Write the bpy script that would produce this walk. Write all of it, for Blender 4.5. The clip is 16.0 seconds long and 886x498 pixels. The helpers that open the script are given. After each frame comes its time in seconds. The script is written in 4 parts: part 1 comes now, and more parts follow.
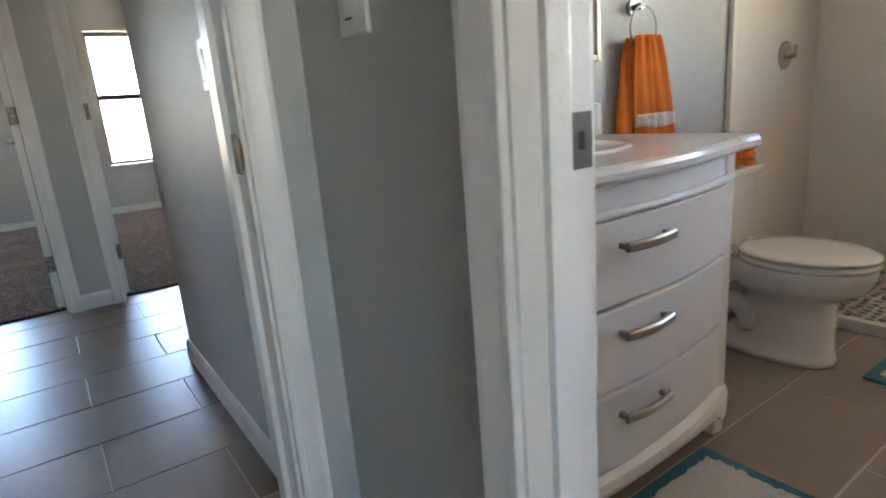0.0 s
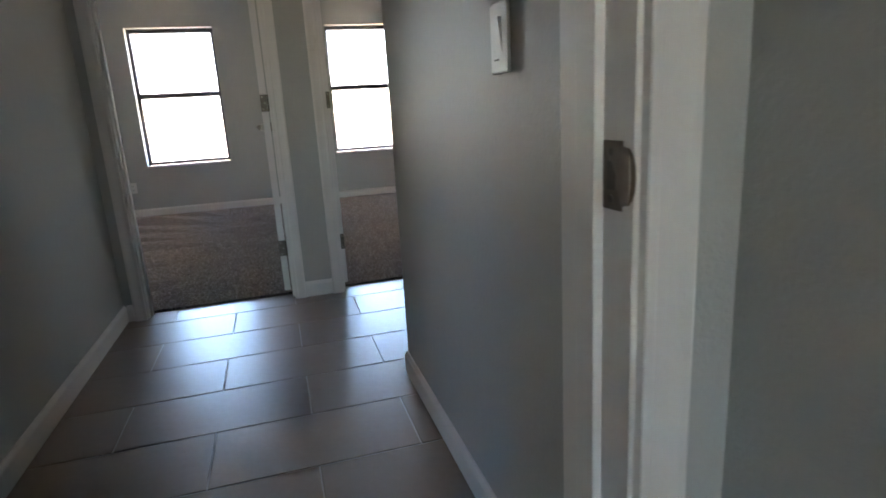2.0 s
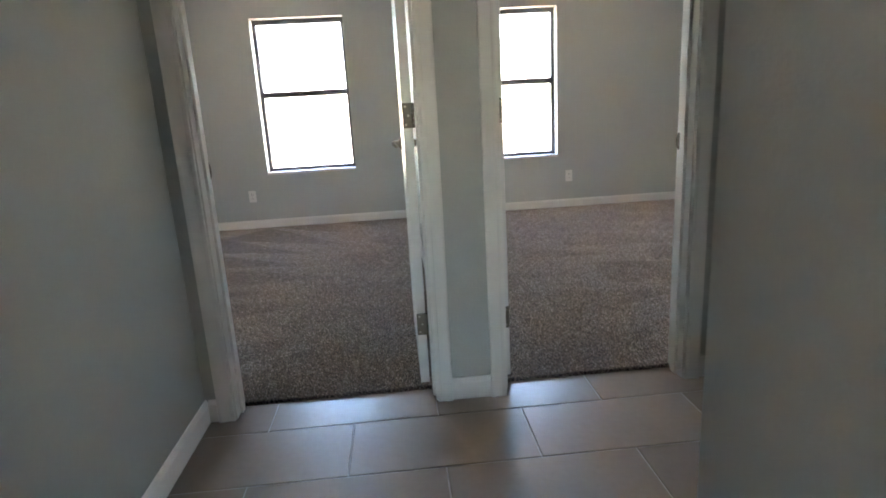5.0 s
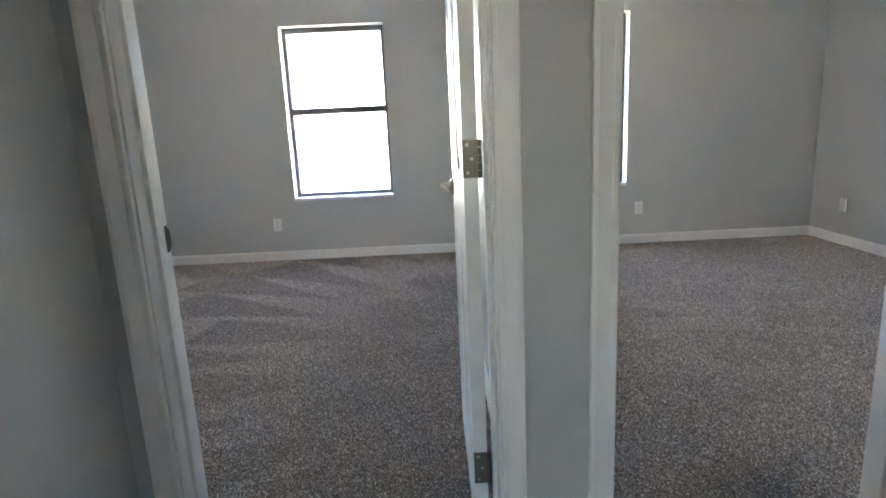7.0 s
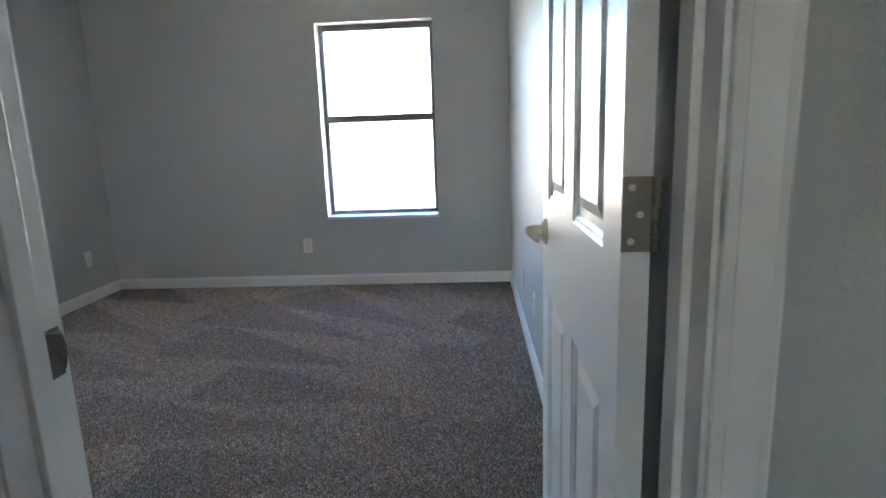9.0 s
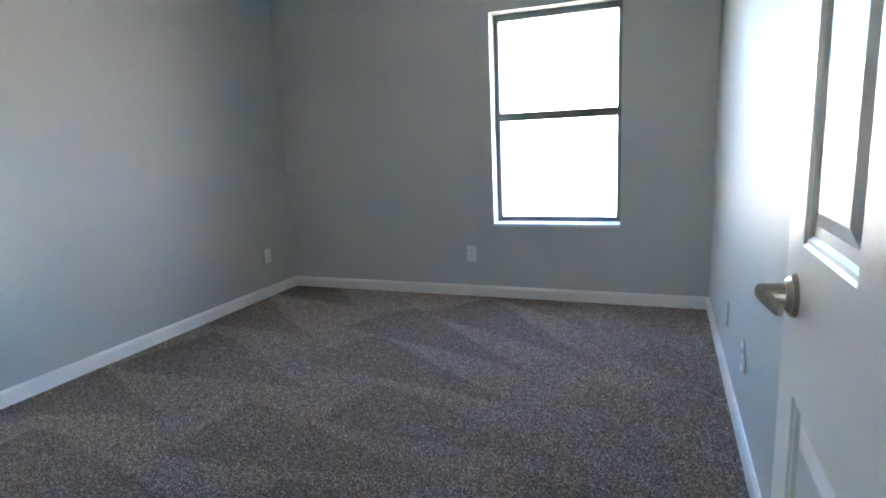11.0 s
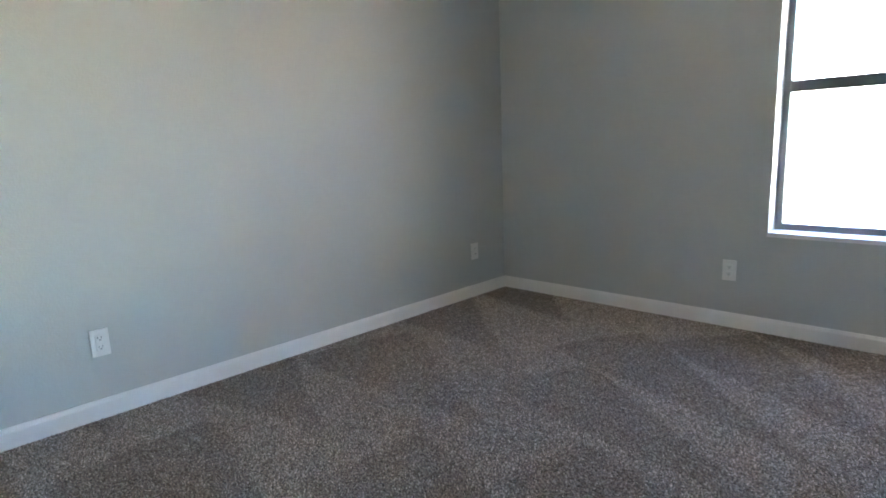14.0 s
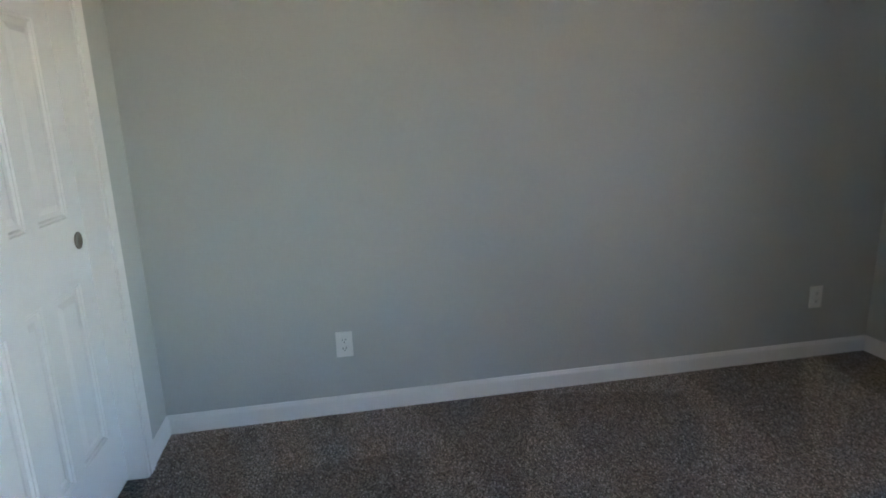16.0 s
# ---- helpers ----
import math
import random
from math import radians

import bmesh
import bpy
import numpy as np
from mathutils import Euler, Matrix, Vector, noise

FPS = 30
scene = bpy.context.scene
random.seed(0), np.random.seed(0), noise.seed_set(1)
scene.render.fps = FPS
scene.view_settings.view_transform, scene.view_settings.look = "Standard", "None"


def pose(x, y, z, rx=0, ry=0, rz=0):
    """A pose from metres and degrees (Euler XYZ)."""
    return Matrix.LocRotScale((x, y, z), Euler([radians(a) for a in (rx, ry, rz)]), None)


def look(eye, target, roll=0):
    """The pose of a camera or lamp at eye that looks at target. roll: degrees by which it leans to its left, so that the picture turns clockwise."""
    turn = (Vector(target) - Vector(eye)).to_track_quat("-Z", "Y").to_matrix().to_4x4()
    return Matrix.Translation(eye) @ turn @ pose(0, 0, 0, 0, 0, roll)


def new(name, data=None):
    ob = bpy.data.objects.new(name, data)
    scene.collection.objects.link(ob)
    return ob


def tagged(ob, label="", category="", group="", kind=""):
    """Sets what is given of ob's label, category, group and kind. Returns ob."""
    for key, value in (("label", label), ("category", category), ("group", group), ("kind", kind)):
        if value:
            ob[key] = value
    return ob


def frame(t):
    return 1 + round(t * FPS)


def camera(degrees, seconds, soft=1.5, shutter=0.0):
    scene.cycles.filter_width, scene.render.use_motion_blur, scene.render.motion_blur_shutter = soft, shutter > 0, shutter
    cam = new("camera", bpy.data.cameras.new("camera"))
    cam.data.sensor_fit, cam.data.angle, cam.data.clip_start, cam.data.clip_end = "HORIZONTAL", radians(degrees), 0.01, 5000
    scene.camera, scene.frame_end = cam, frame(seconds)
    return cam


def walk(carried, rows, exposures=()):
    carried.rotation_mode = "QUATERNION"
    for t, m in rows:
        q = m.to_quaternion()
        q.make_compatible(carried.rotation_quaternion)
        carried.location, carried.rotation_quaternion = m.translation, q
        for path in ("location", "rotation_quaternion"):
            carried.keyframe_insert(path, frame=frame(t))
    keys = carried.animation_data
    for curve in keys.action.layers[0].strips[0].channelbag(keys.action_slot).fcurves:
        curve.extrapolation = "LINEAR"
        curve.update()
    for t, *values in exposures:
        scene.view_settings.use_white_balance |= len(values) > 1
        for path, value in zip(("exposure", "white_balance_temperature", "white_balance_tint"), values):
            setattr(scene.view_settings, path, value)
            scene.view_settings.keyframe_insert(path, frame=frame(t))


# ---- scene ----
cam = camera(75.9, 16.0, soft=1.7, shutter=0.3)
PATH = [
    (0, (0.233, 0.782, 0.963), (1.334, 2.376, 0.466), -4.6),
    (0.5, (0.214, 0.87, 0.965), (1.208, 2.533, 0.467), -4.4),
    (1, (0.225, 0.992, 0.961), (1.065, 2.74, 0.472), -4.1),
    (1.5, (0.222, 1.126, 0.971), (0.871, 2.956, 0.494), -3.6),
    (2, (0.202, 1.253, 0.975), (0.733, 3.123, 0.503), -3.4),
    (2.5, (0.192, 1.391, 0.999), (0.674, 3.273, 0.523), -3.3),
    (3, (0.188, 1.569, 1.028), (0.571, 3.472, 0.547), -3.3),
    (3.5, (0.173, 1.768, 1.027), (0.424, 3.693, 0.546), -3.2),
    (4, (0.138, 1.978, 1.038), (0.353, 3.907, 0.558), -3.2),
    (6.5, (0.131, 3.052, 1.146), (0.154, 4.998, 0.689), -2.9),
    (7, (0.104, 3.209, 1.151), (0.12, 5.162, 0.723), -2.7),
    (7.5, (0.045, 3.371, 1.16), (0.054, 5.329, 0.751), -2.7),
    (8, (0.019, 3.543, 1.176), (0.01, 5.503, 0.778), -2.4),
    (10.3, (-0.013, 4.234, 1.159), (-0.457, 6.148, 0.775), -2.7),
    (10.5, (-0.006, 4.278, 1.162), (-0.528, 6.175, 0.782), -2.9),
    (11, (-0.004, 4.324, 1.168), (-0.726, 6.157, 0.794), -2.6),
    (11.5, (-0.024, 4.385, 1.155), (-0.880, 6.16, 0.781), -2.4),
    (12, (-0.126, 4.465, 1.138), (-1.042, 6.209, 0.763), -2.2),
    (12.5, (-0.15, 4.592, 1.131), (-1.138, 6.289, 0.753), -2.4),
    (13, (-0.212, 4.705, 1.114), (-1.291, 6.346, 0.737), -2.3),
    (13.5, (-0.279, 4.807, 1.098), (-1.496, 6.351, 0.727), -2.2),
    (14, (-0.301, 4.948, 1.092), (-1.68, 6.351, 0.729), -2.3),
    (14.5, (-0.312, 5.093, 1.122), (-1.827, 6.346, 0.754), -2.5),
    (15, (-0.371, 5.218, 1.16), (-2.07, 6.208, 0.794), -2.34),
    (15.5, (-0.446, 5.402, 1.241), (-2.301, 6.027, 0.829), -1.88),
    (16, (-0.549, 5.567, 1.29), (-2.465, 5.919, 0.837), -1.82),
]
EXPOSURES = [(0, 5.45, 6700, 20), (0.5, 5.68, 6650, 20), (1, 5.67, 6600, 20), (2, 5.03, 6850, 20), (3.5, 5.25, 7300, 19), (6.5, 6.2, 6550, 16), (8, 5.55, 6300, 15), (10.5, 5.45, 5850, 12), (11.5, 5.95, 5950, 13), (12.5, 6.43, 6200, 14), (13.5, 6.15, 6250, 13), (14.5, 5.3, 6500, 12), (15, 5.02, 6600, 12), (15.5, 4.78, 6400, 13), (16, 4.83, 6400, 13)]
walk(cam, [(t, look(eye, target, roll)) for t, eye, target, roll in PATH], EXPOSURES)

# ---------------------------------------------------------------- light
SUN_ELEVATION, SUN_AZIMUTH = 58.0, 262.0     # degrees; azimuth from +y towards +x
world = bpy.data.worlds.new("sky")
scene.world = world
world.use_nodes = True
wn = world.node_tree
sky = wn.nodes.new("ShaderNodeTexSky")
sky.sky_type = 'NISHITA'
sky.sun_disc = False
sky.sun_elevation = radians(SUN_ELEVATION)
sky.sun_rotation = radians(SUN_AZIMUTH)
sky.air_density, sky.dust_density, sky.ozone_density = 1.2, 0.0, 4.0
wn.nodes["Background"].inputs["Strength"].default_value = 0.15
wn.links.new(sky.outputs["Color"], wn.nodes["Background"].inputs["Color"])
sun_data = bpy.data.lights.new("sun", 'SUN')
sun_data.energy, sun_data.angle, sun_data.color = 3.7, radians(0.6), (1.0, 0.94, 0.85)
sun = new("sun", sun_data)
se, sa = radians(SUN_ELEVATION), radians(SUN_AZIMUTH)
sun.matrix_world = look((0, 0, 12), (-math.sin(sa) * math.cos(se), -math.cos(sa) * math.cos(se), 12 - math.sin(se)))


# ---------------------------------------------------------------- materials
def material(name, colour, rough=0.5, metal=0.0, grain=0.0, grain_scale=60, bump=0.0, bump_scale=200, stain=0.0,
             stain_scale=2.5, island=0.0, rough_var=0.0, spec=0.5, detail=3):
    m = bpy.data.materials.new(name)
    m.use_nodes = True
    nt = m.node_tree
    n, l = nt.nodes, nt.links
    b = n["Principled BSDF"]
    b.inputs["Roughness"].default_value = rough
    b.inputs["Metallic"].default_value = metal
    b.inputs["Specular IOR Level"].default_value = spec
    co = n.new("ShaderNodeTexCoord")
    rgb = n.new("ShaderNodeRGB")
    rgb.outputs[0].default_value = (*colour, 1)
    out = rgb.outputs[0]

    def mixed(a, fac, amount):
        hv = n.new("ShaderNodeHueSaturation")
        mr = n.new("ShaderNodeMapRange")
        mr.inputs["To Min"].default_value, mr.inputs["To Max"].default_value = 1 - amount, 1 + amount
        l.new(fac, mr.inputs["Value"])
        l.new(mr.outputs[0], hv.inputs["Value"])
        l.new(a, hv.inputs["Color"])
        return hv.outputs["Color"]

    if stain:
        t = n.new("ShaderNodeTexNoise")
        t.inputs["Scale"].default_value, t.inputs["Detail"].default_value = stain_scale, 3
        l.new(co.outputs["Object"], t.inputs["Vector"])
        out = mixed(out, t.outputs["Fac"], stain)
        if rough_var:
            mr = n.new("ShaderNodeMapRange")
            mr.inputs["To Min"].default_value, mr.inputs["To Max"].default_value = rough - rough_var, rough + rough_var
            l.new(t.outputs["Fac"], mr.inputs["Value"])
            l.new(mr.outputs[0], b.inputs["Roughness"])
    if grain:
        t = n.new("ShaderNodeTexNoise")
        t.inputs["Scale"].default_value, t.inputs["Detail"].default_value = grain_scale, detail
        l.new(co.outputs["Object"], t.inputs["Vector"])
        out = mixed(out, t.outputs["Fac"], grain)
    if island:
        oi = n.new("ShaderNodeObjectInfo")
        out = mixed(out, oi.outputs["Random"], island)
    l.new(out, b.inputs["Base Color"])
    if bump:
        t = n.new("ShaderNodeTexNoise")
        t.inputs["Scale"].default_value, t.inputs["Detail"].default_value = bump_scale, 2
        l.new(co.outputs["Object"], t.inputs["Vector"])
        bp = n.new("ShaderNodeBump")
        bp.inputs["Strength"].default_value, bp.inputs["Distance"].default_value = bump, 0.01
        l.new(t.outputs["Fac"], bp.inputs["Height"])
        l.new(bp.outputs[0], b.inputs["Normal"])
    return m


def wall_paint():
    """Satin grey paint over a hand-trowelled knockdown texture."""
    m = material("wall_paint", (0.502, 0.517, 0.485), 0.52, stain=0.04, stain_scale=1.3, grain=0.025, grain_scale=35)
    n, l = m.node_tree.nodes, m.node_tree.links
    co = n.new("ShaderNodeTexCoord")
    t = n.new("ShaderNodeTexNoise")
    t.inputs["Scale"].default_value, t.inputs["Detail"].default_value, t.inputs["Distortion"].default_value = 105, 3, 0.4
    r = n.new("ShaderNodeValToRGB")
    r.color_ramp.elements[0].position, r.color_ramp.elements[1].position = 0.44, 0.58
    bp = n.new("ShaderNodeBump")
    bp.inputs["Strength"].default_value, bp.inputs["Distance"].default_value = 0.14, 0.003
    l.new(co.outputs["Object"], t.inputs["Vector"])
    l.new(t.outputs["Fac"], r.inputs["Fac"])
    l.new(r.outputs["Color"], bp.inputs["Height"])
    l.new(bp.outputs[0], n["Principled BSDF"].inputs["Normal"])
    return m


def carpet_material():
    """Cut-pile carpet: flecked brown and grey yarns, the shading of broad vacuum sweeps put into their colour."""
    m = bpy.data.materials.new("carpet")
    m.use_nodes = True
    n, l = m.node_tree.nodes, m.node_tree.links
    b = n["Principled BSDF"]
    b.inputs["Roughness"].default_value = 0.95
    b.inputs["Specular IOR Level"].default_value = 0.15
    b.inputs["Sheen Weight"].default_value = 0.35
    b.inputs["Sheen Roughness"].default_value = 0.5
    co = n.new("ShaderNodeTexCoord")
    fleck = n.new("ShaderNodeTexNoise")
    fleck.inputs["Scale"].default_value, fleck.inputs["Detail"].default_value = 110, 4
    ramp = n.new("ShaderNodeValToRGB")
    e = ramp.color_ramp.elements
    e[0].position, e[0].color = 0.38, (0.026, 0.018, 0.014, 1)
    e[1].position, e[1].color = 0.64, (0.34, 0.275, 0.235, 1)
    e.new(0.5).color = (0.115, 0.085, 0.068, 1)
    sweep_shade = n.new("ShaderNodeTexNoise")
    sweep_shade.inputs["Scale"].default_value, sweep_shade.inputs["Detail"].default_value, sweep_shade.inputs["Distortion"].default_value = 1.1, 1.5, 0.6
    mp = n.new("ShaderNodeMapping")
    mp.inputs["Rotation"].default_value = (0, 0, radians(35))
    mp.inputs["Scale"].default_value = (2.6, 0.8, 1)
    rng = n.new("ShaderNodeMapRange")
    rng.inputs["From Min"].default_value, rng.inputs["From Max"].default_value = 0.42, 0.58
    rng.inputs["To Min"].default_value, rng.inputs["To Max"].default_value = 0.92, 1.08
    hv = n.new("ShaderNodeHueSaturation")
    tuft = n.new("ShaderNodeTexNoise")
    tuft.inputs["Scale"].default_value, tuft.inputs["Detail"].default_value = 150, 3
    bp = n.new("ShaderNodeBump")
    bp.inputs["Strength"].default_value, bp.inputs["Distance"].default_value = 1.0, 0.012
    l.new(co.outputs["Object"], fleck.inputs["Vector"])
    l.new(co.outputs["Object"], tuft.inputs["Vector"])
    l.new(co.outputs["Object"], mp.inputs["Vector"])
    l.new(mp.outputs[0], sweep_shade.inputs["Vector"])
    l.new(fleck.outputs["Fac"], ramp.inputs["Fac"])
    l.new(sweep_shade.outputs["Fac"], rng.inputs["Value"])
    l.new(rng.outputs[0], hv.inputs["Value"])
    l.new(ramp.outputs["Color"], hv.inputs["Color"])
    l.new(hv.outputs["Color"], b.inputs["Base Color"])
    l.new(tuft.outputs["Fac"], bp.inputs["Height"])
    l.new(bp.outputs[0], b.inputs["Normal"])
    return m


def glass_material():
    m = bpy.data.materials.new("window_glass")
    m.use_nodes = True
    b = m.node_tree.nodes["Principled BSDF"]
    b.inputs["Base Color"].default_value = (0.97, 0.98, 0.98, 1)
    b.inputs["Roughness"].default_value = 0.0
    b.inputs["Transmission Weight"].default_value = 1.0
    b.inputs["IOR"].default_value = 1.05
    return m


M_WALL = wall_paint()
# made-up tan for unseen walls, so that they reflect warm light
M_WARM_BOUNCE = material("tan_warm_bounce", (0.56, 0.44, 0.30), 0.6, stain=0.04, stain_scale=1.3, grain=0.03, grain_scale=35, bump=0.08, bump_scale=90)
M_CEIL = material("ceiling_paint", (0.86, 0.85, 0.82), 0.8, bump=0.4, bump_scale=60, stain=0.03)
M_TRIM = material("white_trim_paint", (0.84, 0.825, 0.79), 0.32, stain=0.04, stain_scale=5, grain=0.02, grain_scale=90, bump=0.04, bump_scale=120, rough_var=0.06)
M_DOOR = material("white_door_paint", (0.80, 0.79, 0.765), 0.40, stain=0.03, stain_scale=4, grain=0.015, grain_scale=140, bump=0.05, bump_scale=160, rough_var=0.05)
M_CARPET = carpet_material()


def yarn_material(name, sheen, shade):
    """Twisted yarn ends in flecked browns and greys, each its own shade; sheen and colour carry how the nap catches
    light.
    """
    m = bpy.data.materials.new(name)
    m.use_nodes = True
    n, l = m.node_tree.nodes, m.node_tree.links
    b = n["Principled BSDF"]
    b.inputs["Roughness"].default_value = 0.9
    b.inputs["Specular IOR Level"].default_value = 0.2
    b.inputs["Sheen Weight"].default_value = sheen
    b.inputs["Sheen Roughness"].default_value = 0.4
    b.inputs["Sheen Tint"].default_value = (0.9, 0.83, 0.78, 1)
    g = n.new("ShaderNodeNewGeometry")
    ramp = n.new("ShaderNodeValToRGB")
    e = ramp.color_ramp.elements
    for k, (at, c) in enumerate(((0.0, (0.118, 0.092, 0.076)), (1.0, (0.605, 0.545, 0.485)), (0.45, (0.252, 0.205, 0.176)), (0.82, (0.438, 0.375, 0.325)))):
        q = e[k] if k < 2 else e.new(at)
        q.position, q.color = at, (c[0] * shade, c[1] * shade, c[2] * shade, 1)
    l.new(g.outputs["Random Per Island"], ramp.inputs["Fac"])
    l.new(ramp.outputs["Color"], b.inputs["Base Color"])
    return m


# one yarn, lit and shaded: the nap's light and dark put into colour
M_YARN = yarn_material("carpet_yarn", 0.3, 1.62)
M_YARN_SHADED = yarn_material("carpet_yarn_shaded", 0.1, 1.0)
M_TILE = material("taupe_porcelain", (0.305, 0.244, 0.200), 0.30, spec=0.30, stain=0.10, stain_scale=3.0, grain=0.07, grain_scale=45, bump=0.05, bump_scale=30, island=0.05, rough_var=0.07)
M_GROUT = material("grout", (0.52, 0.47, 0.42), 0.85, stain=0.12, stain_scale=4, grain=0.1, grain_scale=120, bump=0.3, bump_scale=300)
M_NICKEL = material("satin_nickel", (0.40, 0.37, 0.325), 0.35, 1.0, grain=0.04, grain_scale=200, stain=0.05, stain_scale=20)
M_STEEL = material("brushed_hinge_steel", (0.16, 0.145, 0.122), 0.5, 1.0, grain=0.10, grain_scale=150, stain=0.08, stain_scale=40)
M_DARKMETAL = material("aged_bronze", (0.20, 0.17, 0.135), 0.42, 0.9, grain=0.10, grain_scale=150, stain=0.08, stain_scale=40)
M_HOLE = material("dark_recess", (0.03, 0.028, 0.025), 0.8)
M_BRONZE = material("bronze_aluminium", (0.16, 0.17, 0.185), 0.42, 0.2, grain=0.05, grain_scale=80)
M_SILL = material("marble_sill", (0.78, 0.77, 0.75), 0.25, stain=0.05, stain_scale=9, grain=0.03)
M_GLASS = glass_material()
M_PLATE = material("white_plastic", (0.80, 0.79, 0.75), 0.35, stain=0.02, stain_scale=20)
M_LACQUER = material("white_lacquer", (0.79, 0.765, 0.71), 0.42, stain=0.035, stain_scale=4, grain=0.015, grain_scale=100, bump=0.03, bump_scale=140)
M_MARBLE = material("cultured_marble", (0.74, 0.71, 0.66), 0.12, stain=0.09, stain_scale=6, grain=0.04, grain_scale=25)
M_PORCELAIN = material("vitreous_china", (0.80, 0.765, 0.69), 0.08, stain=0.015, stain_scale=3)
M_ORANGE = material("orange_terry", (0.93, 0.25, 0.03), 0.95, grain=0.18, grain_scale=260, bump=0.6, bump_scale=340, stain=0.08, stain_scale=14)
M_BAND = material("printed_towel_band", (0.72, 0.66, 0.60), 0.9, grain=0.25, grain_scale=90, stain=0.2, stain_scale=40, bump=0.4, bump_scale=300)
M_TEAL = material("teal_terry", (0.045, 0.21, 0.25), 0.95, grain=0.2, grain_scale=200, bump=0.8, bump_scale=260)
M_CREAM = material("cream_shag", (0.66, 0.64, 0.59), 0.95, grain=0.12, grain_scale=120, bump=0.9, bump_scale=180)
M_SURROUND = material("shower_acrylic", (0.86, 0.81, 0.72), 0.22, stain=0.02, stain_scale=2)
M_PEBBLE = material("pebble", (0.33, 0.31, 0.28), 0.4, island=0.5, grain=0.15, grain_scale=60)
M_MIRROR = material("mirror_silver", (0.92, 0.93, 0.93), 0.02, 1.0)
M_GILT = material("pale_gilt_frame", (0.62, 0.55, 0.42), 0.4, 0.2, grain=0.06, stain=0.06)
M_SAND = material("desert_ground", (0.52, 0.40, 0.27), 0.95, stain=0.15, stain_scale=0.4, grain=0.1, grain_scale=12)
M_STUCCO = material("stucco", (0.52, 0.47, 0.40), 0.9, stain=0.06, bump=0.4, bump_scale=60)


# ---------------------------------------------------------------- mesh helpers
def finish(name, bm, mat, smooth=False):
    me = bpy.data.meshes.new(name)
    bmesh.ops.recalc_face_normals(bm, faces=bm.faces[:])
    bm.to_mesh(me)
    bm.free()
    for m in (mat if isinstance(mat, (list, tuple)) else (mat,)):
        me.materials.append(m)
    if smooth:
        for p in me.polygons:
            p.use_smooth = True
    return me


def thing(name, bm, mat, label="", category="", group="", kind="", smooth=False):
    return tagged(new(name, finish(name, bm, mat, smooth)), label, category, group, kind)


def holder(name, label="", category="", group="", kind="", at=None):
    ob = new(name)
    if at is not None:
        ob.matrix_basis = at
    return tagged(ob, label, category, group, kind)


def part(name, bm, mat, parent, label="", smooth=False, at=None):
    ob = new(name, finish(name, bm, mat, smooth))
    ob.parent = parent
    if at is not None:
        ob.matrix_basis = at
    if label:
        ob["label"] = label
    return ob


def box(bm, x0, x1, y0, y1, z0, z1, bevel=0.0, m=None):
    r = bmesh.ops.create_cube(bm, size=1)
    vs = r["verts"]
    bmesh.ops.scale(bm, vec=(abs(x1 - x0), abs(y1 - y0), abs(z1 - z0)), verts=vs)
    bmesh.ops.translate(bm, vec=((x0 + x1) / 2, (y0 + y1) / 2, (z0 + z1) / 2), verts=vs)
    if bevel:
        es = list({e for v in vs for e in v.link_edges})
        q = bmesh.ops.bevel(bm, geom=es, offset=bevel, segments=2, affect='EDGES', profile=0.6)
        vs = list({v for f in q["faces"] for v in f.verts} | {v for v in vs if v.is_valid})
    if m is not None:
        bmesh.ops.transform(bm, matrix=m, verts=[v for v in vs if v.is_valid])
    return bm


def boxed(x0, x1, y0, y1, z0, z1, bevel=0.0):
    return box(bmesh.new(), x0, x1, y0, y1, z0, z1, bevel)


def tube(bm, p, q, r0, r1=None, seg=16):
    """A capped round bar from p to q."""
    p, q = Vector(p), Vector(q)
    d = q - p
    m = Matrix.Translation((p + q) / 2) @ d.to_track_quat('Z', 'Y').to_matrix().to_4x4()
    bmesh.ops.create_cone(bm, cap_ends=True, segments=seg, radius1=r0, radius2=r0 if r1 is None else r1, depth=d.length, matrix=m)
    return bm


def lathe(bm, profile, seg=32, sx=1.0, sy=1.0, centre=(0, 0)):
    """Rings of (radius, z) joined, with elliptic scale and capped ends."""
    rings = []
    for r, z in profile:
        rings.append([bm.verts.new((centre[0] + sx * r * math.cos(2 * math.pi * k / seg), centre[1] + sy * r * math.sin(2 * math.pi * k / seg), z)) for k in range(seg)])
    for a, b in zip(rings, rings[1:]):
        for k in range(seg):
            bm.faces.new((a[k], a[(k + 1) % seg], b[(k + 1) % seg], b[k]))
    bm.faces.new(rings[0][::-1])
    bm.faces.new(rings[-1])
    return bm


def loft(bm, rings, cap=True):
    vr = [[bm.verts.new(p) for p in r] for r in rings]
    k = len(vr[0])
    for a, b in zip(vr, vr[1:]):
        for i in range(k):
            bm.faces.new((a[i], a[(i + 1) % k], b[(i + 1) % k], b[i]))
    if cap:
        bm.faces.new(vr[0][::-1])
        bm.faces.new(vr[-1])
    return bm


